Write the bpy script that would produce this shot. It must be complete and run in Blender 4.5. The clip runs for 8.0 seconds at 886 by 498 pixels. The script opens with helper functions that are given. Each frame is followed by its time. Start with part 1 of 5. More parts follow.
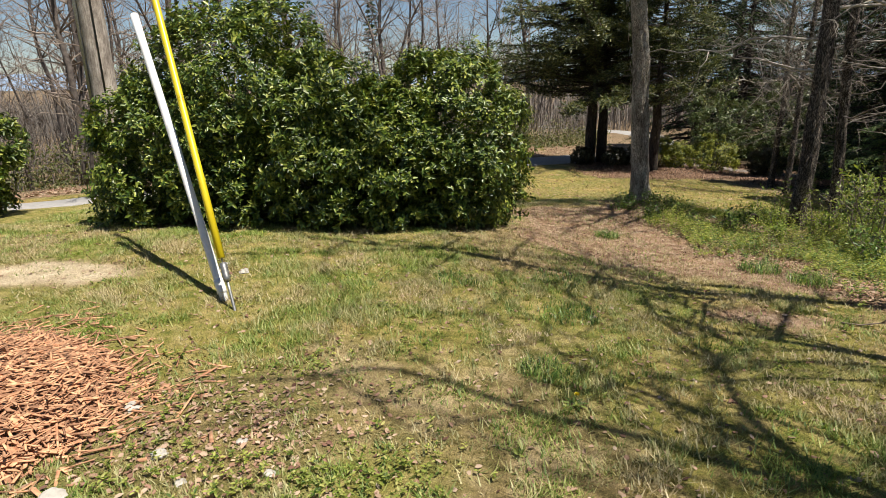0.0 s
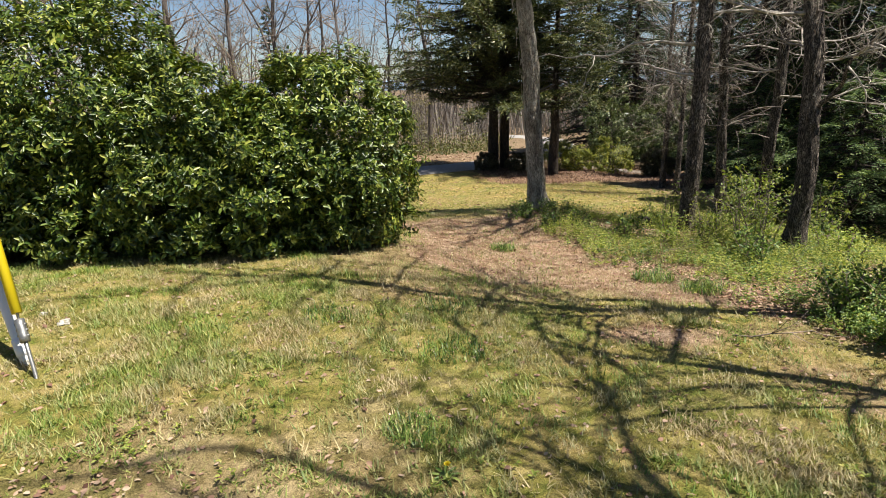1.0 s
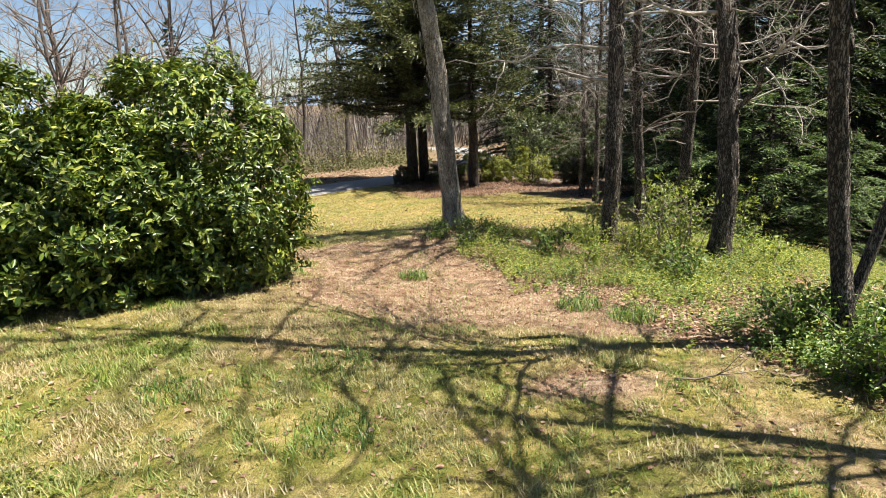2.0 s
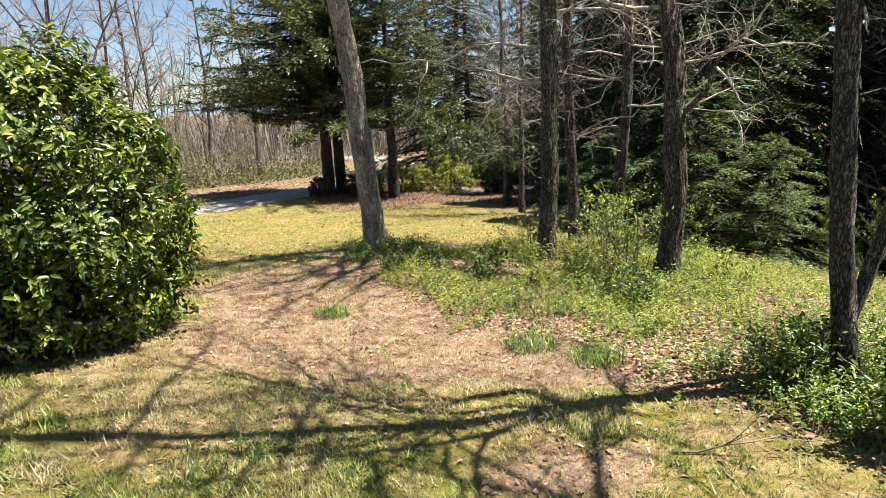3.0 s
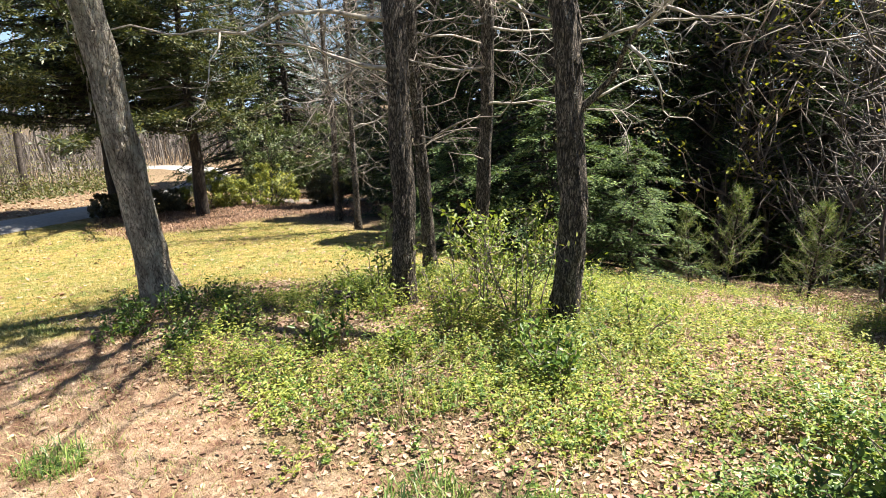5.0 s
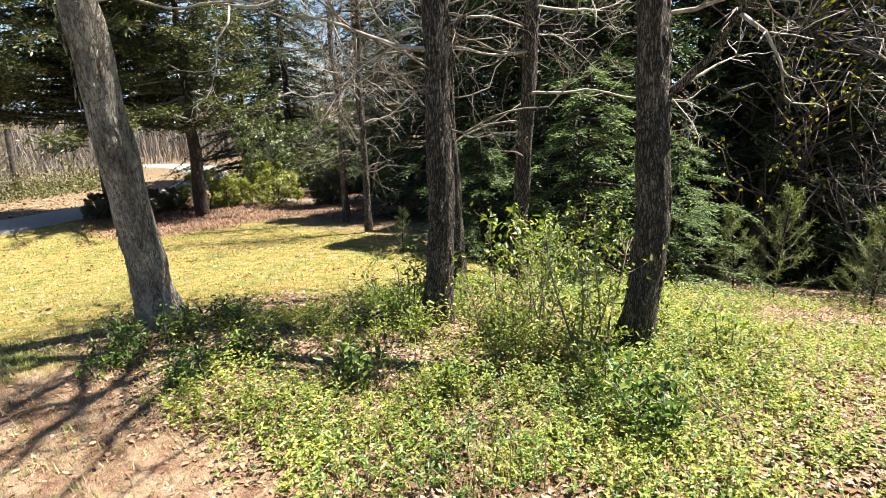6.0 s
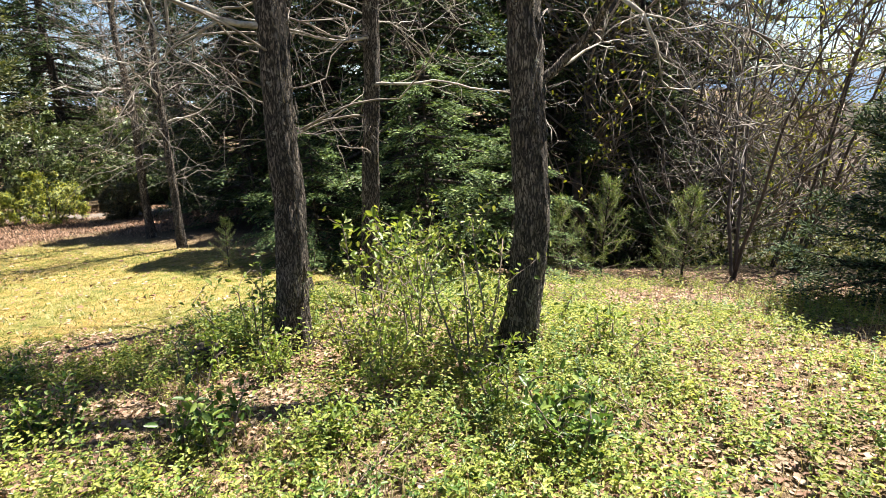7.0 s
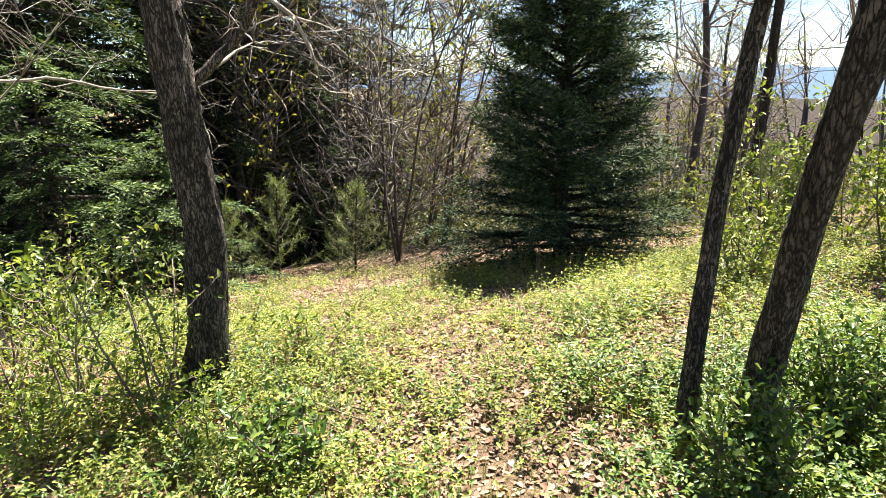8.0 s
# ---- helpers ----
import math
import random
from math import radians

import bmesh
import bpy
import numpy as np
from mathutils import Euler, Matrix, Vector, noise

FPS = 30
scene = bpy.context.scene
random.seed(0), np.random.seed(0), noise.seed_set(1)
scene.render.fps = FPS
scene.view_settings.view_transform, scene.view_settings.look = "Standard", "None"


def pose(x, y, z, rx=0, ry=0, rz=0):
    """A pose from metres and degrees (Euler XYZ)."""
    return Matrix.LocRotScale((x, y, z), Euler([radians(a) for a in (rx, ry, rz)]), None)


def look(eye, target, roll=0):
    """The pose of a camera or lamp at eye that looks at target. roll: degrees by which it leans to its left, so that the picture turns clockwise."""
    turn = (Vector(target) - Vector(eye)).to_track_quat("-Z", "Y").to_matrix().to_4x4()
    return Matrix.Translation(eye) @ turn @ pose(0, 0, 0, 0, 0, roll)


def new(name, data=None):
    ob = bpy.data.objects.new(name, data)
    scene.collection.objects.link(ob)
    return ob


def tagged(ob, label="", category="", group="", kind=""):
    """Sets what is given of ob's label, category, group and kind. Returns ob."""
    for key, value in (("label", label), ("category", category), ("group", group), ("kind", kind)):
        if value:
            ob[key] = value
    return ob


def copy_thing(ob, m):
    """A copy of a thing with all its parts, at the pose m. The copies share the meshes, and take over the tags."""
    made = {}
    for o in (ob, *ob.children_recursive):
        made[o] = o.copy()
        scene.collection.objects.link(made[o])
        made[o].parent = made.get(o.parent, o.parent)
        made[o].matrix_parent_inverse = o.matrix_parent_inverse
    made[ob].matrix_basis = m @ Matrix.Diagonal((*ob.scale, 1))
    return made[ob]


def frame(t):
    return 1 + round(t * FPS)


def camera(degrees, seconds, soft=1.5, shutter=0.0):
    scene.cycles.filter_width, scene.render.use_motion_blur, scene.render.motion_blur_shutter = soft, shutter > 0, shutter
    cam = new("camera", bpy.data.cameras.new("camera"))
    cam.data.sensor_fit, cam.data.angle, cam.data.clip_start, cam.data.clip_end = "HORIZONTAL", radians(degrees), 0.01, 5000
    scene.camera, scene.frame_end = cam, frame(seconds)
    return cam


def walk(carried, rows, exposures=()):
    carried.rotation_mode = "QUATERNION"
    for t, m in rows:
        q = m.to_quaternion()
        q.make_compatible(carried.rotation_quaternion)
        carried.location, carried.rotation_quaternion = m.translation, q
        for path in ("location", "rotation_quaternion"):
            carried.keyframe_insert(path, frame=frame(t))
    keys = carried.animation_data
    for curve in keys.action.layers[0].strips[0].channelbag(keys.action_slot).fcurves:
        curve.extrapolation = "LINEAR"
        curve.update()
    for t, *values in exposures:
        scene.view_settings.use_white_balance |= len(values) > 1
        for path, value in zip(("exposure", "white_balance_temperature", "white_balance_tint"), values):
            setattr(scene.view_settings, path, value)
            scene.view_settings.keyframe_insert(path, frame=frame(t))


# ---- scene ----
cam = camera(75.5, 8.0, soft=0.5)
PATH = [
    (0, (0.009, 0.005, 1.503), (-0.018, 1.924, 0.94), -0.9),
    (0.5, (0.221, 0.242, 1.509), (0.349, 2.158, 0.948), -1.1),
    (1, (0.366, 0.555, 1.489), (0.631, 2.461, 0.944), -1.5),
    (1.5, (0.576, 0.876, 1.457), (0.993, 2.758, 0.925), -1.9),
    (1.7, (0.668, 1.056, 1.446), (1.125, 2.933, 0.927), -2.2),
    (2.8, (1.001, 2.108, 1.39), (1.7, 3.914, 0.89), -2.5),
    (3, (1.039, 2.274, 1.378), (1.811, 4.051, 0.882), -2.5),
    (3.5, (1.275, 2.693, 1.379), (2.262, 4.361, 0.885), -2.3),
    (4, (1.577, 3.094, 1.355), (2.771, 4.619, 0.858), -1.6),
    (4.2, (1.624, 3.263, 1.328), (2.891, 4.729, 0.832), -1.5),
    (5.3, (1.996, 4.298, 1.253), (3.263, 5.762, 0.752), -1.8),
    (5.5, (2.015, 4.452, 1.266), (3.28, 5.917, 0.763), -1.8),
    (6, (2.131, 4.858, 1.192), (3.405, 6.314, 0.685), -1.8),
    (6.5, (2.189, 5.227, 1.15), (3.597, 6.551, 0.635), -1.8),
    (7, (2.333, 5.465, 1.114), (4.001, 6.438, 0.593), -1.6),
    (7.5, (2.526, 5.529, 1.117), (4.391, 6.015, 0.582), -1.5),
    (8, (2.408, 5.554, 1.141), (4.328, 5.454, 0.589), -1.0),
]
walk(cam, [(t, look(eye, target, roll)) for t, eye, target, roll in PATH],
     [(0.0, 0.98), (0.8, 1.17), (1.7, 1.52), (3.0, 1.74), (4.2, 1.82), (5.5, 2.06), (7.0, 2.1), (8.0, 2.22)])

# ---- world and sun ----
SUN_AZ = Vector((0.85, -0.53))
SUN_EL = radians(66)
world = bpy.data.worlds.new("world")
scene.world = world
world.use_nodes = True
wn = world.node_tree.nodes
sky = wn.new("ShaderNodeTexSky")
sky.sky_type, sky.sun_disc = "NISHITA", False
sky.sun_elevation = SUN_EL
sky.sun_rotation = math.atan2(SUN_AZ.x, SUN_AZ.y)
sky.altitude = 1200
sky.air_density, sky.dust_density, sky.ozone_density = 1.0, 0.55, 2.0
wn["Background"].inputs["Strength"].default_value = 0.045
world.node_tree.links.new(sky.outputs[0], wn["Background"].inputs["Color"])
sun = new("sun", bpy.data.lights.new("sun", "SUN"))
sun.data.energy, sun.data.angle, sun.data.color = 5.0, radians(0.45), (1.0, 0.93, 0.81)
sun_dir = Vector((SUN_AZ.x * math.cos(SUN_EL), SUN_AZ.y * math.cos(SUN_EL), math.sin(SUN_EL)))
sun.matrix_world = look(sun_dir * 50, (0, 0, 0))

rng = np.random.default_rng(7)


# ---- materials ----
def mat(name, rough=0.8):
    m = bpy.data.materials.new(name)
    m.use_nodes = True
    b = m.node_tree.nodes["Principled BSDF"]
    b.inputs["Roughness"].default_value = rough
    return m, m.node_tree.nodes, m.node_tree.links, b


def toned(c, k=0.65):
    return tuple(k * v for v in c)


def ramp(n, l, source, stops):
    r = n.new("ShaderNodeValToRGB")
    els = r.color_ramp.elements
    while len(els) < len(stops):
        els.new(0.5)
    for e, (p, c) in zip(els, stops):
        e.position, e.color = p, (*c, 1)
    l.new(source, r.inputs[0])
    return r.outputs[0]


def noise_tex(n, l, scale, detail=4, vec=None, rough=0.55):
    t = n.new("ShaderNodeTexNoise")
    t.inputs["Scale"].default_value, t.inputs["Detail"].default_value = scale, detail
    t.inputs["Roughness"].default_value = rough
    if vec:
        l.new(vec, t.inputs["Vector"])
    return t.outputs[0]


def mixc(n, l, fac, a, b, mode="MIX"):
    m = n.new("ShaderNodeMix")
    m.data_type, m.blend_type = "RGBA", mode
    for v, i in ((fac, 0), (a, 6), (b, 7)):
        if isinstance(v, (int, float)):
            m.inputs[i].default_value = v
        elif isinstance(v, tuple):
            m.inputs[i].default_value = (*v, 1)
        else:
            l.new(v, m.inputs[i])
    return m.outputs[2]


def math_n(n, l, op, a, b=0.0, clamp=False):
    m = n.new("ShaderNodeMath")
    m.operation, m.use_clamp = op, clamp
    for v, i in ((a, 0), (b, 1)):
        if isinstance(v, (int, float)):
            m.inputs[i].default_value = v
        else:
            l.new(v, m.inputs[i])
    return m.outputs[0]


def bump(n, l, b, height, strength=0.5, dist=0.02):
    u = n.new("ShaderNodeBump")
    u.inputs["Strength"].default_value, u.inputs["Distance"].default_value = strength, dist
    l.new(height, u.inputs["Height"])
    l.new(u.outputs[0], b.inputs["Normal"])


def obj_vec(n, l, scale=(1, 1, 1)):
    tc, mp = n.new("ShaderNodeTexCoord"), n.new("ShaderNodeMapping")
    mp.inputs["Scale"].default_value = scale
    l.new(tc.outputs["Object"], mp.inputs["Vector"])
    return mp.outputs[0]


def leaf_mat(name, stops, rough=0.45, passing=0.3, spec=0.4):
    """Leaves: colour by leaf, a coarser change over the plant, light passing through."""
    m, n, l, b = mat(name, rough)
    b.inputs["Specular IOR Level"].default_value = spec
    g = n.new("ShaderNodeNewGeometry")
    c = ramp(n, l, g.outputs["Random Per Island"], [(p, toned(c)) for p, c in stops])
    big = noise_tex(n, l, 1.7, 2, obj_vec(n, l))
    c = mixc(n, l, 0.55, c, ramp(n, l, big, [(0.3, (0.62, 0.66, 0.62)), (0.7, (1.25, 1.2, 1.1))]), "MULTIPLY")
    l.new(c, b.inputs["Base Color"])
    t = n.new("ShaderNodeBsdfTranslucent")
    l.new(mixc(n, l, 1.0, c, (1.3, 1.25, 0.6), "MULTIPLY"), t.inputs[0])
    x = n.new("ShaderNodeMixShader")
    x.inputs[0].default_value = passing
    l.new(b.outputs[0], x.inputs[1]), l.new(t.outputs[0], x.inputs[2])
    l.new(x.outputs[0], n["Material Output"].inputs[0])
    return m


def bark_mat(name, dark, mid, pale, lichen=0.3, width=30.0, strength=0.9, squash=0.24):
    """Plated bark: stretched plates parted by dark furrows, with fine grain and lichen. width: plates to a metre."""
    m, n, l, b = mat(name, 0.92)
    v = obj_vec(n, l, (1, 1, squash))
    warp = n.new("ShaderNodeTexNoise")
    warp.inputs["Scale"].default_value, warp.inputs["Detail"].default_value = width * 0.9, 4
    l.new(v, warp.inputs["Vector"])
    va = n.new("ShaderNodeVectorMath")
    va.operation = "MULTIPLY_ADD"
    l.new(warp.outputs["Color"], va.inputs[0])
    va.inputs[1].default_value = (2.2 / width,) * 3
    l.new(v, va.inputs[2])
    edge, cell = n.new("ShaderNodeTexVoronoi"), n.new("ShaderNodeTexVoronoi")
    edge.feature = "DISTANCE_TO_EDGE"
    for t in (edge, cell):
        t.inputs["Scale"].default_value = width
        l.new(va.outputs[0], t.inputs["Vector"])
    tone = n.new("ShaderNodeSeparateColor")
    l.new(cell.outputs["Color"], tone.inputs[0])
    fine = noise_tex(n, l, 130, 7, obj_vec(n, l, (1, 1, 0.5)), 0.75)
    plate = math_n(n, l, "MULTIPLY", edge.outputs["Distance"], 4.2, True)
    h = math_n(n, l, "ADD", math_n(n, l, "MULTIPLY", plate, 0.45), math_n(n, l, "MULTIPLY", tone.outputs[0], 0.22))
    h = math_n(n, l, "ADD", h, math_n(n, l, "MULTIPLY", math_n(n, l, "SUBTRACT", fine, 0.3), 1.0))
    c = ramp(n, l, h, [(0.2, toned(dark)), (0.5, toned(mid)), (0.95, toned(pale))])
    li = noise_tex(n, l, 13, 4, obj_vec(n, l, (1, 1, 0.6)), 0.6)
    spot = noise_tex(n, l, 55, 5, obj_vec(n, l), 0.7)
    li = math_n(n, l, "ADD", math_n(n, l, "MULTIPLY", li, 0.5), math_n(n, l, "MULTIPLY", spot, 0.5))
    lm = ramp(n, l, li, [(0.63 - lichen * 0.12, (0, 0, 0)), (0.655 - lichen * 0.11, (1, 1, 1))])
    c = mixc(n, l, math_n(n, l, "MULTIPLY", lm, 0.85), c, (0.42, 0.42, 0.38))
    big = noise_tex(n, l, 7, 6, obj_vec(n, l, (1, 1, 0.45)), 0.65)
    c = mixc(n, l, 0.9, c, ramp(n, l, big, [(0.36, (0.42, 0.37, 0.33)), (0.64, (1.4, 1.36, 1.3))]), "MULTIPLY")
    l.new(c, b.inputs["Base Color"])
    bump(n, l, b, h, strength, 0.035)
    return m


def plain_mat(name, c1, c2, rough=0.8, scale=20, metal=0.0, bumpy=0.2, random=False):
    m, n, l, b = mat(name, rough)
    src = noise_tex(n, l, scale, 5, obj_vec(n, l))
    c = ramp(n, l, src, [(0.3, toned(c1)), (0.7, toned(c2))])
    if random:
        g = n.new("ShaderNodeNewGeometry")
        o = n.new("ShaderNodeObjectInfo")
        r = math_n(n, l, "FRACT", math_n(n, l, "ADD", g.outputs["Random Per Island"], o.outputs["Random"]))
        c = mixc(n, l, 0.85, c, ramp(n, l, r, [(0.0, (0.45, 0.42, 0.4)), (0.5, (1, 1, 1)), (1.0, (1.6, 1.55, 1.5))]), "MULTIPLY")
    l.new(c, b.inputs["Base Color"])
    b.inputs["Metallic"].default_value = metal
    bump(n, l, b, src, bumpy, 0.01)
    return m


BARK_GREY = bark_mat("bark_grey", (0.12, 0.10, 0.085), (0.58, 0.52, 0.455), (1.1, 1.03, 0.93), 0.95, 34, 1.0, 0.35)
BARK_OAK = bark_mat("bark_oak", (0.010, 0.008, 0.007), (0.08, 0.062, 0.05), (0.58, 0.50, 0.43), 0.35, 62, 1.0, 0.22)
BARK_DARK = bark_mat("bark_dark", (0.015, 0.012, 0.01), (0.06, 0.046, 0.037), (0.15, 0.115, 0.09), 0.0, 26, 0.8)
BARK_WOODS = plain_mat("bark_woods", (0.06, 0.045, 0.04), (0.18, 0.15, 0.13), 0.9, 7)
LIMB = plain_mat("limb_bark", (0.15, 0.125, 0.105), (0.78, 0.71, 0.62), 0.9, 16)
TWIG = plain_mat("twig_bark", (0.12, 0.095, 0.078), (0.39, 0.34, 0.295), 0.9, 5)
FAR_TWIG = plain_mat("far_twig", (0.11, 0.095, 0.085), (0.27, 0.245, 0.225), 0.95, 2, random=True)
TWIG_BROWN = plain_mat("twig_brown", (0.14, 0.105, 0.085), (0.40, 0.32, 0.265), 0.9, 4)
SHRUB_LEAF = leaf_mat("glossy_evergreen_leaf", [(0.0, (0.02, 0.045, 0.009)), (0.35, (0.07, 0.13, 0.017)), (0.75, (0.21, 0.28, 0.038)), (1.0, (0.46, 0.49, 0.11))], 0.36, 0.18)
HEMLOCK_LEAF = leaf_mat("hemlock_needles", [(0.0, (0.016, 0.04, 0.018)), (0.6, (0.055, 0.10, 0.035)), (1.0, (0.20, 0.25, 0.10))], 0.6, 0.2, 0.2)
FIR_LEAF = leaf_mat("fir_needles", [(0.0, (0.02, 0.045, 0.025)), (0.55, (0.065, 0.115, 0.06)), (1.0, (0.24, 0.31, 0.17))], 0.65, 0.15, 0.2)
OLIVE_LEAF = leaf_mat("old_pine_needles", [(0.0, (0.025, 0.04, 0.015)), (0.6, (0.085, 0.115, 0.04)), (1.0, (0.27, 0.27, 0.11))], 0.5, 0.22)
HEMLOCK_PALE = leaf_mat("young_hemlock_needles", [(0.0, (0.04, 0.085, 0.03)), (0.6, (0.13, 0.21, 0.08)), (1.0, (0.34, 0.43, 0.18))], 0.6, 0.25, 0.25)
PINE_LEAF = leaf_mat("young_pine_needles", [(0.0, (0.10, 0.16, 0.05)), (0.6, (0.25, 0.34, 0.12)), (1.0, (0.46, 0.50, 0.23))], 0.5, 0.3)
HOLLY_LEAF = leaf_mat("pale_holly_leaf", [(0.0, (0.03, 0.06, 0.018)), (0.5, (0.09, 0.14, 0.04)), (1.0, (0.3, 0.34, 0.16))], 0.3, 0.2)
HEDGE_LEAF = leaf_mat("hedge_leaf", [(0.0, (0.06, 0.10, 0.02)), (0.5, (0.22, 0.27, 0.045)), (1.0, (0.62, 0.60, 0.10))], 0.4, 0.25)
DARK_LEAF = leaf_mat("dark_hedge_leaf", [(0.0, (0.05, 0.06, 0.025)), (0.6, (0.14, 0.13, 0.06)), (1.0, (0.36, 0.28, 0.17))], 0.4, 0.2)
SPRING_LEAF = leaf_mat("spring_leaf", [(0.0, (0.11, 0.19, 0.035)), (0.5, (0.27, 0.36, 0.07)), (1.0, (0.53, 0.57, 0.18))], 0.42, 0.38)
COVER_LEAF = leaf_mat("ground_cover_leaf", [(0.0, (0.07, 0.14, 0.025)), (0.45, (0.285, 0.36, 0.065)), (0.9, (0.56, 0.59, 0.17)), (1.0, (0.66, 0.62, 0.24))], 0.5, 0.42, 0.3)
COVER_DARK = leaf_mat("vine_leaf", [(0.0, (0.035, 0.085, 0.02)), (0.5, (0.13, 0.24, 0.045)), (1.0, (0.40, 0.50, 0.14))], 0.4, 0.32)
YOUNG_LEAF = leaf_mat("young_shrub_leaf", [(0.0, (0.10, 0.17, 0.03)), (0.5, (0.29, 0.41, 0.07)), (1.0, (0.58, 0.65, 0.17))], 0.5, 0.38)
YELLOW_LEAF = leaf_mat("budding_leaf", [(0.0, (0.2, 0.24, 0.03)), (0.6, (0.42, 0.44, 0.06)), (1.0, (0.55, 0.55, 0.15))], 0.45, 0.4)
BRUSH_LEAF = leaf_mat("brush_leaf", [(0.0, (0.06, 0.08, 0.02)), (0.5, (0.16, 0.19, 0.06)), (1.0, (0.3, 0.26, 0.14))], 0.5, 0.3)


def grass_mat(name, green, dry, scale, share):
    """Blades that turn from green to straw over the lawn, each with its own tone."""
    m, n, l, b = mat(name, 0.55)
    g = n.new("ShaderNodeNewGeometry")
    r = g.outputs["Random Per Island"]
    patch = noise_tex(n, l, scale, 4, obj_vec(n, l), 0.6)
    f = math_n(n, l, "ADD", math_n(n, l, "MULTIPLY", math_n(n, l, "SUBTRACT", patch, 0.5), 4.6), math_n(n, l, "ADD", math_n(n, l, "MULTIPLY", r, 0.7), share - 0.35), True)
    green, dry = [(p, toned(c)) for p, c in green], [(p, toned(c)) for p, c in dry]
    c = mixc(n, l, f, ramp(n, l, r, green), ramp(n, l, math_n(n, l, "FRACT", math_n(n, l, "MULTIPLY", r, 7.3)), dry))
    l.new(c, b.inputs["Base Color"])
    t = n.new("ShaderNodeBsdfTranslucent")
    l.new(mixc(n, l, 1.0, c, (1.2, 1.15, 0.6), "MULTIPLY"), t.inputs[0])
    x = n.new("ShaderNodeMixShader")
    x.inputs[0].default_value = 0.3
    l.new(b.outputs[0], x.inputs[1]), l.new(t.outputs[0], x.inputs[2])
    l.new(x.outputs[0], n["Material Output"].inputs[0])
    return m


DRY = [(0.0, (0.38, 0.30, 0.15)), (0.6, (0.60, 0.49, 0.27)), (1.0, (0.80, 0.69, 0.44))]
GRASS_LEAF = grass_mat("grass_blade", [(0.0, (0.12, 0.21, 0.03)), (0.6, (0.29, 0.40, 0.065)), (1.0, (0.50, 0.56, 0.12))], DRY, 1.6, 0.46)
MOSS_GRASS = grass_mat("yellow_grass_blade", [(0.0, (0.10, 0.15, 0.025)), (0.6, (0.22, 0.27, 0.05)), (1.0, (0.40, 0.38, 0.10))], [(0.0, (0.34, 0.24, 0.10)), (0.6, (0.54, 0.41, 0.19)), (1.0, (0.66, 0.54, 0.30))], 0.8, 0.34)
BED_GRASS = grass_mat("bed_grass_blade", [(0.0, (0.16, 0.26, 0.04)), (0.6, (0.32, 0.42, 0.08)), (1.0, (0.48, 0.52, 0.14))], DRY, 1.2, 0.6)
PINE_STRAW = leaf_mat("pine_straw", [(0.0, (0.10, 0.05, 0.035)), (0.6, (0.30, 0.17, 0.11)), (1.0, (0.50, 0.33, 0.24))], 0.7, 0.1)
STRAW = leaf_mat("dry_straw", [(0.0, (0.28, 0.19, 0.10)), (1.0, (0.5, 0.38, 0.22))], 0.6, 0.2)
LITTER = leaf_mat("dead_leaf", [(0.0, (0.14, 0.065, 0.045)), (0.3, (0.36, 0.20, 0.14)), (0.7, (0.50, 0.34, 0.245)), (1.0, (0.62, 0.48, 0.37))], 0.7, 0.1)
CHIP = plain_mat("wood_chip", (0.40, 0.175, 0.09), (0.74, 0.43, 0.25), 0.85, 30, random=True)
STONE = plain_mat("pale_stone", (0.36, 0.33, 0.29), (0.62, 0.59, 0.54), 0.8, 14)
ROAD = plain_mat("pale_gravel_road", (0.30, 0.29, 0.28), (0.46, 0.44, 0.42), 0.95, 9, bumpy=0.4)
GRAVEL = plain_mat("gravel_drive", (0.15, 0.135, 0.12), (0.25, 0.225, 0.20), 0.95, 30, bumpy=0.6)
PVC = plain_mat("white_plastic", (0.9, 0.91, 0.92), (1.0, 1.0, 1.0), 0.4, 6, bumpy=0.03)
YELLOW = plain_mat("yellow_plastic", (0.78, 0.60, 0.01), (0.88, 0.70, 0.02), 0.4, 6, bumpy=0.03)
STEEL = plain_mat("galvanised_steel", (0.3, 0.3, 0.3), (0.48, 0.48, 0.47), 0.45, 40, 0.8)
POLE_WOOD = bark_mat("pole_wood", (0.30, 0.26, 0.23), (0.50, 0.45, 0.41), (0.62, 0.58, 0.54), 0.0, 50, 0.3, 0.04)
CABLE = plain_mat("dark_cable", (0.03, 0.03, 0.03), (0.06, 0.06, 0.06), 0.6, 8)
# distance haze painted in: blue-grey base plus a faint blue glow
HAZY_RIDGE = plain_mat("far_ridge_with_haze", (0.14, 0.19, 0.26), (0.18, 0.23, 0.30), 1.0, 0.004, bumpy=0.0)
rb = HAZY_RIDGE.node_tree.nodes["Principled BSDF"]
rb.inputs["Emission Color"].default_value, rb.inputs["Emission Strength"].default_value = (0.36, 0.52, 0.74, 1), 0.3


# ---- mesh tools ----
def smooth01(a, b, x):
    t = np.clip((np.asarray(x, float) - a) / (b - a), 0, 1)
    return t * t * (3 - 2 * t)


def vnoise(x, y, s, seed=0):
    """Smooth value noise on the plan, 0 to 1."""
    x, y = np.asarray(x, float) * s + seed * 17.3, np.asarray(y, float) * s - seed * 9.1
    xi, yi = np.floor(x), np.floor(y)
    fx, fy = x - xi, y - yi
    fx, fy = fx * fx * (3 - 2 * fx), fy * fy * (3 - 2 * fy)

    def h(a, b):
        return np.modf(np.abs(np.sin(a * 127.1 + b * 311.7 + seed * 74.7) * 43758.5453))[0]
    return (h(xi, yi) * (1 - fx) + h(xi + 1, yi) * fx) * (1 - fy) + (h(xi, yi + 1) * (1 - fx) + h(xi + 1, yi + 1) * fx) * fy


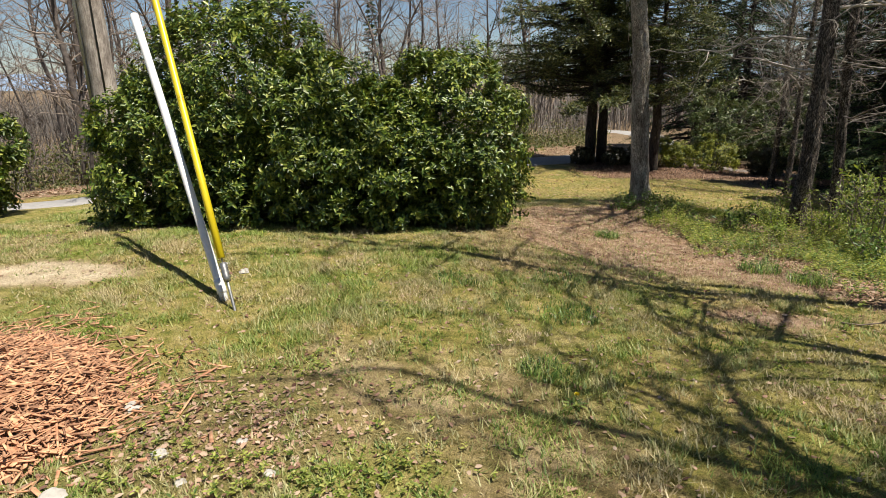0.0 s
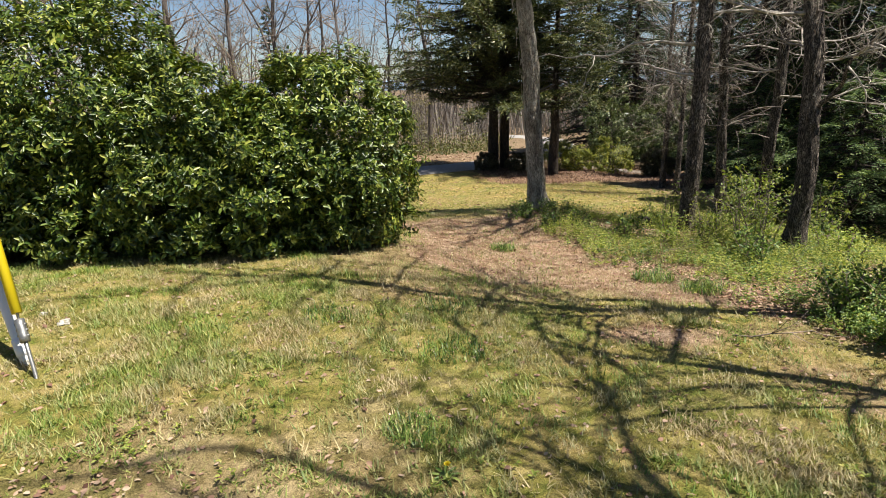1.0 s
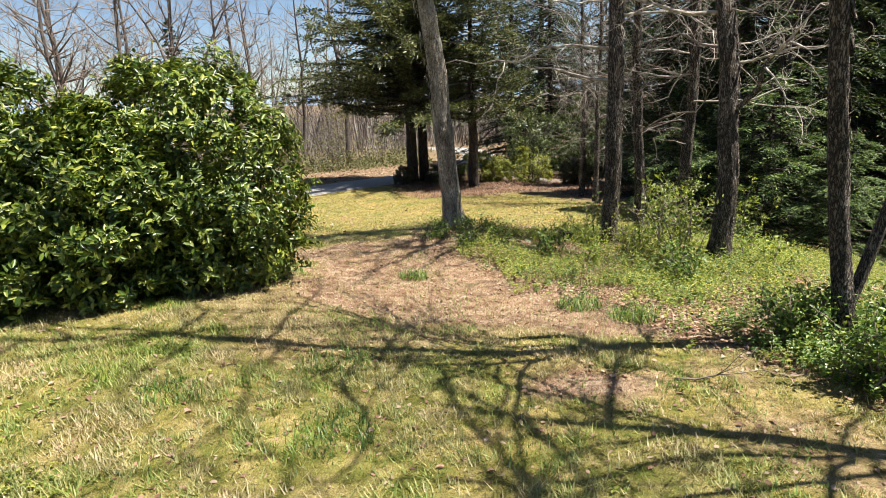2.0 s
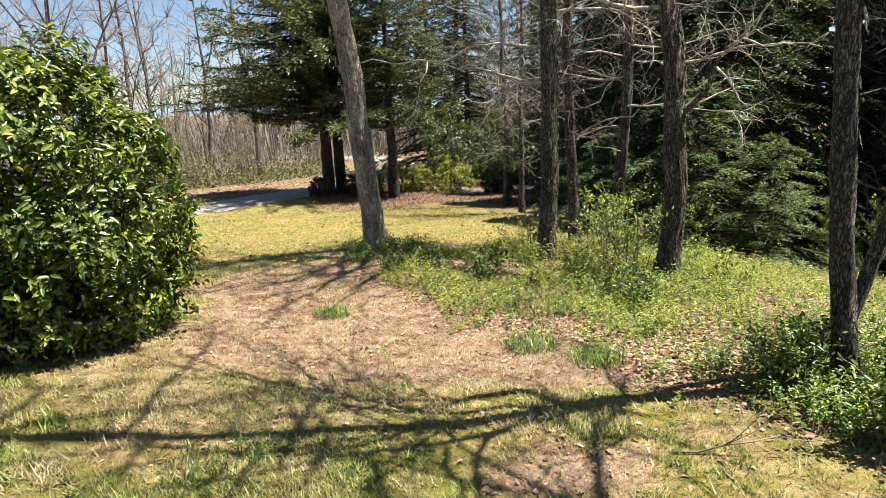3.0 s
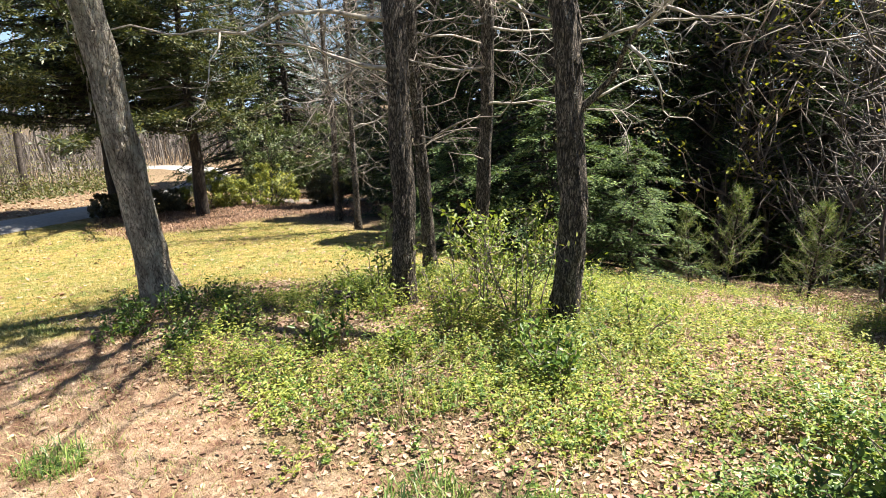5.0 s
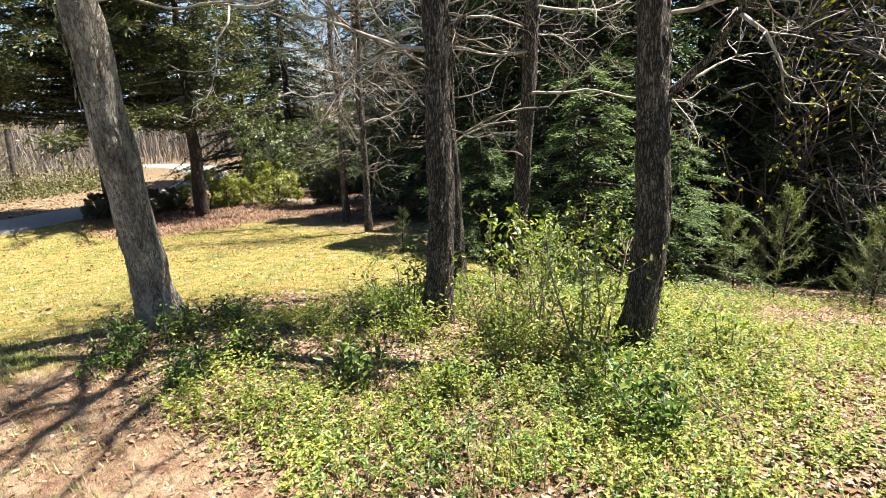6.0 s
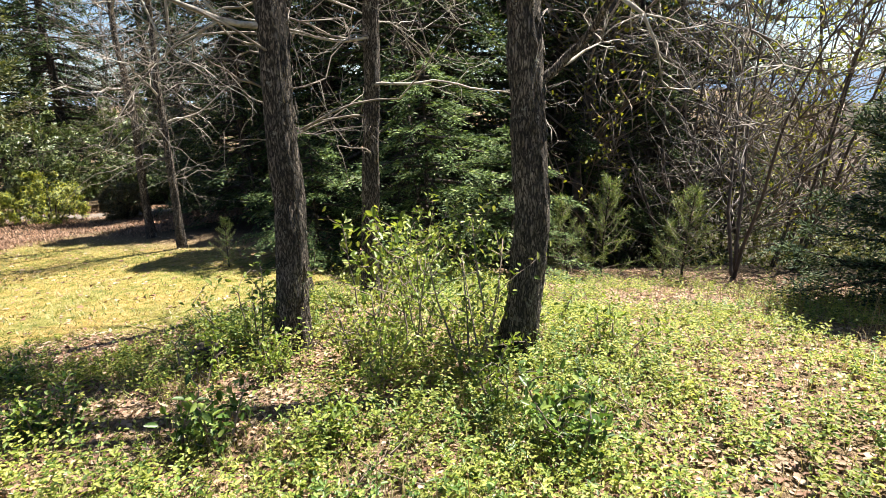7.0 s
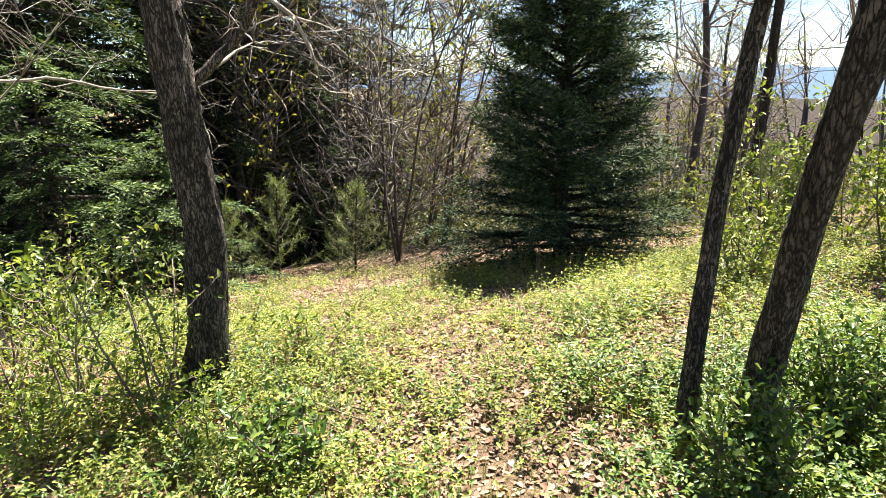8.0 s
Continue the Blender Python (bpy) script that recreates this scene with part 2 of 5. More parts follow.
def ground_z(x, y):
    x, y = np.asarray(x, float), np.asarray(y, float)
    z = 0.12 - 0.083 * np.clip(y, -15, 22) - 0.028 * np.clip(y - 22, 0, 60)
    z = z - 0.038 * np.clip(x, 0, 14)
    z = z + np.clip(0.085 * (2 - x), 0, 0.35) * smooth01(2, 6, y) * (1 - smooth01(8.5, 12, y))
    z = z - 0.05 * np.clip(-5 - x, 0, 20)
    east = np.clip(x - 6.2, 0, 500)
    z = z - (0.15 * np.minimum(east, 8) + 0.24 * np.clip(east - 8, 0, 180)) * (1 - smooth01(9, 13 + 0.5 * np.clip(east - 8, 0, 60), y))
    z = z + 0.23 * np.exp(-((x - 2.9) / 2.0) ** 2 - ((y - 9.8) / 2.1) ** 2) + 0.11 * np.exp(-((x - 0.5) / 1.3) ** 2 - ((y - 6.3) / 1.2) ** 2)
    z = z - 0.14 * smooth01(8.6, 11.0, x) * (1 - smooth01(8.0, 10.5, y))
    z = z + 0.03 * (vnoise(x, y, 0.9, 3) - 0.5) + 0.016 * (vnoise(x, y, 3.1, 4) - 0.5)
    return z


def gz(x, y):
    return float(ground_z(x, y))


def fast_mesh(name, verts, faces_flat, counts, smooth=False):
    me = bpy.data.meshes.new(name)
    me.vertices.add(len(verts))
    me.vertices.foreach_set("co", np.asarray(verts, np.float32).ravel())
    me.loops.add(len(faces_flat))
    me.loops.foreach_set("vertex_index", np.asarray(faces_flat, np.int32))
    counts = np.asarray(counts, np.int32)
    me.polygons.add(len(counts))
    me.polygons.foreach_set("loop_start", np.concatenate(([0], np.cumsum(counts)[:-1])).astype(np.int32))
    if smooth:
        me.polygons.foreach_set("use_smooth", np.ones(len(counts), bool))
    me.update(calc_edges=True)
    return me


class Shape:
    """Gathers pieces of one mesh."""

    def __init__(self):
        self.v, self.f, self.c, self.n = [], [], [], 0

    def add(self, verts, faces):
        for f in faces:
            self.c.append(len(f))
            self.f.extend(i + self.n for i in f)
        self.v.append(np.asarray(verts, float).reshape(-1, 3))
        self.n += len(self.v[-1])

    def tube(self, pts, radii, sides=5, wobble=None):
        pts = np.asarray(pts, float)
        k = len(pts)
        d = np.gradient(pts, axis=0)
        d /= np.linalg.norm(d, axis=1)[:, None] + 1e-9
        ref = np.array((0.31, 0.95, 0.05)) if abs(d[0, 1]) < 0.8 else np.array((0.95, 0.3, 0.05))
        u = np.cross(d, ref)
        u /= np.linalg.norm(u, axis=1)[:, None]
        w = np.cross(d, u)
        a = np.linspace(0, 2 * np.pi, sides, endpoint=False)
        r = np.broadcast_to(np.asarray(radii, float).reshape(k, -1), (k, sides))
        if wobble is not None:
            r = r * wobble
        ring = pts[:, None] + r[..., None] * (np.cos(a)[None, :, None] * u[:, None] + np.sin(a)[None, :, None] * w[:, None])
        faces = [(i * sides + j, i * sides + (j + 1) % sides, (i + 1) * sides + (j + 1) % sides, (i + 1) * sides + j) for i in range(k - 1) for j in range(sides)]
        faces.append(tuple(range((k - 1) * sides, k * sides)))
        faces.append(tuple(reversed(range(sides))))
        self.add(ring.reshape(-1, 3), faces)

    def mesh(self, name, smooth=True):
        return fast_mesh(name, np.concatenate(self.v), self.f, self.c, smooth)


def link(name, me, material, parent=None, label=""):
    me.materials.append(material)
    ob = new(name, me)
    if parent:
        ob.parent = parent
    return tagged(ob, label)


def thing(name, label, category, at=(0, 0, 0), group="", kind=""):
    ob = new(name)
    ob.empty_display_size = 0.1
    ob.matrix_basis = Matrix.Translation(at)
    return tagged(ob, label, category, group, kind)


def unit(v):
    return v / (np.linalg.norm(v, axis=-1, keepdims=True) + 1e-9)


def leaves(P, D, N, L, W, fold=0.22):
    """Arrays of pointed oval leaves, folded along the midrib: base, way, normal, length, width."""
    P, D = np.asarray(P), unit(np.asarray(D))
    S = unit(np.cross(D, N))
    N = np.cross(S, D)
    L, W = np.broadcast_to(L, len(P))[:, None], np.broadcast_to(W, len(P))[:, None]
    up, dip = N * W * fold, N * L * 0.10
    v = np.stack((P, P + D * L * 0.3 + S * W * 0.46 + up, P + D * L * 0.68 + S * W * 0.40 + up - dip * 0.4, P + D * L - dip,
                  P + D * L * 0.68 - S * W * 0.40 + up - dip * 0.4, P + D * L * 0.3 - S * W * 0.46 + up), 1).reshape(-1, 3)
    base = np.arange(len(P))[:, None] * 6
    return v, (base + np.array([[0, 3, 2, 1, 0, 5, 4, 3]])).ravel(), np.full(len(P) * 2, 4)


def blades(P, D, N, L, W):
    """Flat two-faced lozenges for needles and far leaves."""
    P, D = np.asarray(P), unit(np.asarray(D))
    S = unit(np.cross(D, N))
    L, W = np.broadcast_to(L, len(P))[:, None], np.broadcast_to(W, len(P))[:, None]
    v = np.stack((P, P + D * L * 0.45 + S * W * 0.5, P + D * L, P + D * L * 0.45 - S * W * 0.5), 1).reshape(-1, 3)
    base = np.arange(len(P))[:, None] * 4
    return v, (base + np.array([[0, 1, 2, 3]])).ravel(), np.full(len(P), 4)


def rand_dirs(n):
    return unit(rng.normal(size=(n, 3)))


# ---- plants ----
def wander(start, way, length, steps, bend, lift=0.0, hold=0.0):
    """A crooked line from start, pulled back to its way by hold."""
    p, d = np.array(start, float), unit(np.array(way, float))
    w0 = d * hold
    out = [p]
    for _ in range(steps):
        d = unit(d + rng.normal(size=3) * bend + np.array((0, 0, lift)) + w0)
        p = p + d * length / steps
        out.append(p)
    return np.array(out)


def bark_tube(shape, pts, radii, sides=36, rough=0.13):
    """A trunk with ridges in its bark."""
    pts = np.asarray(pts, float)
    s = np.concatenate(([0], np.cumsum(np.linalg.norm(np.diff(pts, axis=0), axis=1))))
    k = max(8, int(s[-1] / 0.05))
    q = np.linspace(0, s[-1], k)
    path = np.stack([np.interp(q, s, pts[:, i]) for i in range(3)], 1)
    for _ in range(3):
        path[1:-1] = (path[:-2] + 2 * path[1:-1] + path[2:]) / 4
    r = np.interp(q, s, radii)
    a = np.arange(sides) / sides * 18
    n1 = vnoise(np.broadcast_to(a, (k, sides)) * 1.0, np.broadcast_to(q[:, None] * 5.0, (k, sides)), 1.0, 11)
    n2 = vnoise(np.broadcast_to(a, (k, sides)) * 0.25, np.broadcast_to(q[:, None] * 1.2, (k, sides)), 1.0, 12)
    n1[:, -1] = n1[:, 0]
    shape.tube(path, r, sides, 1 + rough * (n1 - 0.5) * 2 + 0.08 * (n2 - 0.5))


def twig_fan(shape, start, way, length, radius, depth, lift=0.02, bend=0.16, count=5, sides=4):
    """A limb with its side shoots, crooked and thinning."""
    steps = max(3, int(length / 0.16)) if depth > 1 else 4
    steps = min(steps, 9)
    pts = wander(start, way, length, steps, bend, lift)
    shape.tube(pts, np.linspace(radius, radius * 0.3, len(pts)), sides if depth > 1 else 3)
    if depth <= 0:
        return
    for _ in range(count):
        i = rng.integers(1, len(pts))
        d = unit(pts[i] - pts[i - 1])
        side = unit(d * 0.75 + rng.normal(size=3) * 0.65)
        twig_fan(shape, pts[i], side, length * rng.uniform(0.35, 0.62), radius * 0.42, depth - 1, lift, bend * 1.15, max(2, count - 1), sides)


def bare_tree(name, label, x, y, base_r, lean, height, bark, limbs, twigs=26, twig_from=1.6, limb_mat=None, group="trees at the wood's edge", upper=6, twig_long=1.0, boughs=0, bow=(0, 0), shaggy=0):
    """A standing tree with a barked trunk, named limbs and a head of bare twigs. bow: how the lean grows with height."""
    z = gz(x, y)
    t = thing(name, label, "tree", (x, y, z), group)
    hs = np.array([-0.25, 0.0, 0.35] + list(np.linspace(1.0, height, 9)))
    up, low = np.maximum(hs, 0), np.clip(hs, 0, 4.5)
    px, py = (a * up + c * low * low + c * 9 * (up - low) * 0.5 for a, c in zip(lean, bow))
    pts = np.stack((px, py, hs), 1)
    pts[4:, :2] += rng.normal(size=(len(pts) - 4, 2)) * 0.03
    rr = base_r * np.interp(hs, [-0.3, 0, 0.35, 1.0, height], [1.6, 1.45, 1.12, 1.0, 0.25])
    s = Shape()
    bark_tube(s, pts, rr)
    link("trunk", s.mesh("trunk"), bark, t)
    if shaggy:
        h, a = rng.uniform(0.05, 4.6, shaggy), rng.uniform(0, 2 * np.pi, shaggy)
        way = np.stack((np.cos(a), np.sin(a), 0 * a), 1)
        P = np.stack([np.interp(h, hs, v) for v in (px, py, hs)], 1) + way * (np.interp(h, hs, rr) * 1.0)[:, None]
        L = rng.uniform(0.04, 0.13, shaggy)
        along = unit(np.stack([np.interp(h, hs, np.gradient(v, hs)) for v in (px, py, hs)], 1))
        D = -along + way * rng.uniform(0.03, 0.3, shaggy)[:, None] + rng.normal(size=P.shape) * 0.08
        plates = link("shaggy_bark", fast_mesh("shaggy_bark", *leaves(P, D, way, L, L * rng.uniform(0.22, 0.45, shaggy), -0.25)), bark, t, "loose shaggy bark plates")
        tagged(plates, kind="stuff")

    def on(h):
        return np.array([np.interp(h, hs, px), np.interp(h, hs, py), h])
    limbs = list(limbs)
    for _ in range(upper):
        a = rng.uniform(0, 2 * np.pi)
        limbs.append((rng.uniform(3.6, height * 0.85), (math.cos(a), math.sin(a), rng.uniform(0.3, 0.9)), rng.uniform(1.6, 3.0), rng.uniform(0.018, 0.034)))
    for k in range(boughs):
        a = 2.2 + k * 2.4 + rng.normal() * 0.3
        limbs.append((rng.uniform(4.8, height * 0.9), (math.cos(a), math.sin(a), rng.uniform(0.3, 1.0)), rng.uniform(2.0, 3.4), rng.uniform(0.034, 0.06)))
    for h, way, length, r in limbs:
        s = Shape()
        r = r * 0.68
        pts = wander(on(h), way, length, max(8, int(length / 0.11)), 0.2, 0.0, 0.22)
        s.tube(pts, np.linspace(r, r * 0.28, len(pts)), 8)
        limb = link("limb", s.mesh("limb"), limb_mat or (bark if r > 0.025 else LIMB), t)
        for _ in range(6):
            i = rng.integers(2, len(pts))
            s = Shape()
            d = unit(unit(pts[i] - pts[i - 1]) * 0.75 + rng.normal(size=3) * 0.6)
            twig_fan(s, pts[i], d, length * rng.uniform(0.25, 0.5), r * 0.42, 2, 0.02, 0.32, 4, 5)
            link("branchlet", s.mesh("branchlet"), limb_mat or LIMB, limb)
    s = Shape()
    for _ in range(twigs):
        h = rng.uniform(twig_from, height * 0.95)
        a = rng.uniform(0, 2 * np.pi)
        twig_fan(s, on(h), (math.cos(a), math.sin(a), rng.uniform(-0.1, 0.6)), twig_long * rng.uniform(0.6, 1.7), 0.007 + 0.006 * rng.random(), 2, 0.02, 0.27, 4)
    tagged(link("twig_crown", s.mesh("twig_crown"), limb_mat or TWIG, t), kind="stuff")
    return t


def woods_tree(height, radius, forks, leaf=None, stems=1, twig_mat=None, label="bare grey deciduous tree in the woods"):
    """A slim tree of the far woods, built once and copied."""
    t = thing("woods_tree", label, "tree", (0, 0, -500), "trees of the far woods")
    tips = []
    for _ in range(stems):
        s = Shape()
        w = unit(np.array((rng.normal() * 0.06, rng.normal() * 0.06, 1.0))) if stems == 1 else unit(np.array((rng.normal() * 0.15, rng.normal() * 0.15, 1.0)))
        pts = wander((rng.normal() * 0.1 * (stems > 1), rng.normal() * 0.1 * (stems > 1), -0.3), w, height, 12, 0.085, 0.05)
        s.tube(pts, radius * np.linspace(1.15, 0.15, len(pts)), 7)
        link("trunk", s.mesh("trunk"), BARK_WOODS, t)
        s = Shape()
        for _ in range(forks // stems):
            i = rng.integers(2 if stems > 1 else 3, len(pts))
            a = rng.uniform(0, 2 * np.pi)
            L = height * rng.uniform(0.12, 0.3)
            q = wander(pts[i], (math.cos(a), math.sin(a), rng.uniform(0.2, 1.2)), L, 3, 0.22, 0.05)
            s.tube(q, np.linspace(radius * 0.34, 0.008, len(q)), 3)
            for _ in range(4):
                j = rng.integers(1, len(q))
                q2 = wander(q[j], unit(q[j] - q[j - 1]) + rng.normal(size=3) * 0.6, L * 0.5, 2, 0.25, 0.05)
                s.tube(q2, np.linspace(0.012, 0.005, len(q2)), 3)
                tips.extend(q2[1:])
        tagged(link("branch_crown", s.mesh("branch_crown"), twig_mat or TWIG_BROWN, t), kind="stuff")
    if leaf is not None:
        P = np.array(tips)
        P = np.repeat(P[rng.random(len(P)) < leaf[1]], 4, 0)
        P = P + rng.normal(size=P.shape) * 0.07
        tagged(link("leaves", fast_mesh("leaves", *leaves(P, rand_dirs(len(P)), rand_dirs(len(P)), rng.uniform(0.05, 0.09, len(P)), 0.045)), leaf[0], t), kind="stuff")
    return t


def conifer(label, height, spread, clear, branches, sprays, leaf, droop=-0.12, trunk_r=0.12, needle=(0.075, 0.016), bare=0.0, profile=0.8, tuft=9, bark=None, name="conifer", lift=0.0, fluff=0.45, vary=(0.72, 1.12), thin=0.0, reach=(0.0, 0.0)):
    """An evergreen: trunk, whorled boughs and flat feathered sprays of needles."""
    t = thing(name, label, "tree", (0, 0, -500))
    s = Shape()
    hs = np.linspace(-0.3, height, 14)
    s.tube(np.stack((rng.normal(size=14) * 0.015, rng.normal(size=14) * 0.015, hs), 1), trunk_r * np.linspace(1.2, 0.08, 14), 12)
    link("trunk", s.mesh("trunk"), bark or BARK_DARK, t)
    s = Shape()
    P, D, N, S = [], [], [], []
    for k in range(branches):
        f = (k + rng.random()) / branches
        h = clear + (height - clear) * f
        L = spread * (1 - f) ** profile * rng.uniform(*vary) + 0.12
        a = k * 2.399 + rng.normal() * 0.25
        L = L * (1 + reach[1] * math.cos(a - reach[0]))
        way = np.array((math.cos(a), math.sin(a), rng.normal() * 0.1 + lift * (0.1 + 1.2 * f) - 0.25 * (lift > 0 and f < 0.1)))
        pts = wander((0, 0, h), way, L, 6, 0.07, droop)
        s.tube(pts, np.linspace(0.012 + 0.012 * L, 0.004, len(pts)), 4)
        nb = max(4, int(sprays * (0.35 + 0.65 * L / (spread + 0.1)) * (1 - thin * f)))
        u = np.sort(rng.uniform(0.15 if rng.random() > bare else 0.6, 1.0, nb)) ** 0.8
        seg = np.stack([np.interp(u, np.linspace(0, 1, len(pts)), pts[:, i]) for i in range(3)], 1)
        d0 = unit(np.stack([np.interp(u, np.linspace(0, 1, len(pts)), np.gradient(pts[:, i])) for i in range(3)], 1))
        side = unit(np.cross(d0, (0, 0, 1))) * np.where(rng.random(nb) < 0.5, -1, 1)[:, None]
        d1 = unit(d0 * rng.uniform(0.5, 1.0, nb)[:, None] + side * rng.uniform(0.3, 1.0, nb)[:, None] + rng.normal(size=(nb, 3)) * 0.4 * fluff)
        l1 = rng.uniform(0.16, 0.36, nb) * (0.6 + 0.35 * min(L, 2.2))
        for j in range(tuft):
            v = (j + 0.5) / tuft
            q = seg + d1 * (l1 * v)[:, None] + np.array((0, 0, -0.10)) * (l1 * v * v)[:, None] * 2
            s1 = unit(np.cross(d1, (0, 0, 1)) + rng.normal(size=(nb, 3)) * 0.25) * (1 if j % 2 else -1)
            P.append(q), D.append(unit(d1 * 0.8 + s1 * (1 - 0.6 * v) + rng.normal(size=(nb, 3)) * 0.35 * fluff))
            N.append(np.array((0, 0, 1.0)) + rng.normal(size=(nb, 3)) * fluff), S.append(np.full(nb, 1.15 - 0.5 * v))
    tagged(link("bough_frame", s.mesh("bough_frame"), BARK_DARK if bare < 0.3 else TWIG, t), kind="stuff")
    P, D, N, S = map(np.concatenate, (P, D, N, S))
    size = needle[0] * S * rng.uniform(0.7, 1.3, len(P))
    tagged(link("needles", fast_mesh("needles", *blades(P, D, N, size, needle[1] * rng.uniform(0.7, 1.3, len(P)))), leaf, t), kind="stuff")
    return t


def shrub(name, label, lobes, leaf, shoots, size, group="", category="shrub", per=7, stem_mat=None, at=(0, 0, 0), shell=(0.55, 1.04), ground=None):
    """An evergreen shrub of leafy shoots set over rounded lobes, with stems inside. lobes: centre and half sizes."""
    t = thing(name, label, category, at, group)
    lo = np.array(lobes, float)
    area = (lo[:, 3] * lo[:, 4] + lo[:, 3] * lo[:, 5] + lo[:, 4] * lo[:, 5])
    gl = (ground if ground is not None else (lambda x, y: 0 * x))
    bunches = max(12, shoots // 32)
    which = rng.choice(len(lo), bunches, p=area / area.sum())
    d = unit(rand_dirs(bunches) + np.array((0, 0, 0.12)))
    r = lo[which, 3:]
    swell = 0.80 + 0.22 * vnoise(d[:, 0] * 3 + which * 7, d[:, 2] * 3 + d[:, 1] * 2, 1.3, 5)
    core, wide = lo[which, :3] + d * r * swell[:, None], r.min(1) * rng.uniform(0.12, 0.28, bunches)
    pick = rng.integers(0, bunches, shoots)
    out = unit(d / r)[pick]
    e = unit(rand_dirs(shoots) + out * 0.8 + np.array((0, 0, 0.35)))
    P = core[pick] + e * (wide[pick] * rng.uniform(0.55, 1.12, shoots))[:, None]
    deep = rng.random(shoots) < 0.34
    P = np.where(deep[:, None], lo[which, :3][pick] + rand_dirs(shoots) * r[pick] * rng.uniform(shell[0], 0.88, shoots)[:, None], P)
    keep = P[:, 2] > gl(P[:, 0] + at[0], P[:, 1] + at[1]) - at[2] + 0.06
    P, out, e = P[keep], out[keep], e[keep]
    way = unit(e * 0.6 + out * 0.4 + np.array((0, 0, 0.35)) + rng.normal(size=P.shape) * 0.25)
    n = len(P)
    LP, LD, LN, LL = [], [], [], []
    for j in range(per):
        a = j * 2.4 + rng.random(n) * 1.2
        u = unit(np.cross(way, rand_dirs(n)))
        w = np.cross(way, u)
        side = u * np.cos(a)[:, None] + w * np.sin(a)[:, None]
        LP.append(P - way * (0.018 * j * size / 0.07)), LD.append(unit(way * rng.uniform(0.05, 0.7, n)[:, None] + side))
        LN.append(way + rng.normal(size=P.shape) * 0.15), LL.append(size * rng.uniform(0.65, 1.25, n))
    LP, LD, LN, LL = map(np.concatenate, (LP, LD, LN, LL))
    foliage = link("foliage", fast_mesh("foliage", *leaves(LP, LD, LN, LL, LL * 0.42)), leaf, t)
    s = Shape()
    for c0 in lo:
        for _ in range(7):
            tip = c0[:3] + rand_dirs(1)[0] * c0[3:] * 0.75
            foot = np.array((c0[0] + rng.normal() * 0.12, c0[1] + rng.normal() * 0.12, 0.0))
            foot[2] = float(gl(foot[0] + at[0], foot[1] + at[1])) - at[2] - 0.05
            q = np.linspace(foot, tip, 6) + rng.normal(size=(6, 3)) * 0.04
            q[0] = foot
            s.tube(q, np.linspace(0.03, 0.006, 6) * min(1, size / 0.05), 5)
    tagged(foliage, kind="stuff")
    tagged(link("stem_core", s.mesh("stem_core"), stem_mat or BARK_DARK, t), kind="stuff")
    return t


def put(ob, x, y, turn=0.0, size=1.0, tip=0.0, label=""):
    """A copy of a plant on the ground."""
    m = Matrix.Translation((x, y, gz(x, y))) @ Matrix.Rotation(tip, 4, "X") @ Matrix.Rotation(turn, 4, "Z") @ Matrix.Scale(size, 4)
    c = copy_thing(ob, m)
    c.scale = (size, size, size)
    return tagged(c, label)


def retire(ob):
    """Takes away the pattern once its copies stand."""
    for o in (*ob.children_recursive, ob):
        bpy.data.objects.remove(o)


# ---- ground, road ----
EDGE_Y = [-6, 3.0, 3.96, 4.5, 5.1, 5.66, 7.0, 8.4, 10.0, 10.9, 11.2]
EDGE_X = [4.2, 3.75, 3.5, 3.5, 3.3, 3.0, 2.88, 2.58, 2.62, 3.2, 3.9]
BACK_X = [3.3, 3.64, 4.4, 5.37, 6.5, 7.5, 12]
BACK_Y = [10.8, 10.6, 10.7, 10.25, 9.9, 10.2, 11.5]


def inside_bed(x, y):
    """How far inside the planted bed at the wood's edge, about in metres; below zero outside."""
    j = 0.35 * (vnoise(x, y, 1.1, 21) - 0.5) + 0.25 * (vnoise(x, y, 3.0, 22) - 0.5)
    return np.minimum(x - np.interp(y, EDGE_Y, EDGE_X), np.interp(x, BACK_X, BACK_Y) - y) + j


def road_mid(x):
    return 24.1 + 0.66 * (np.asarray(x, float) - 3.0)


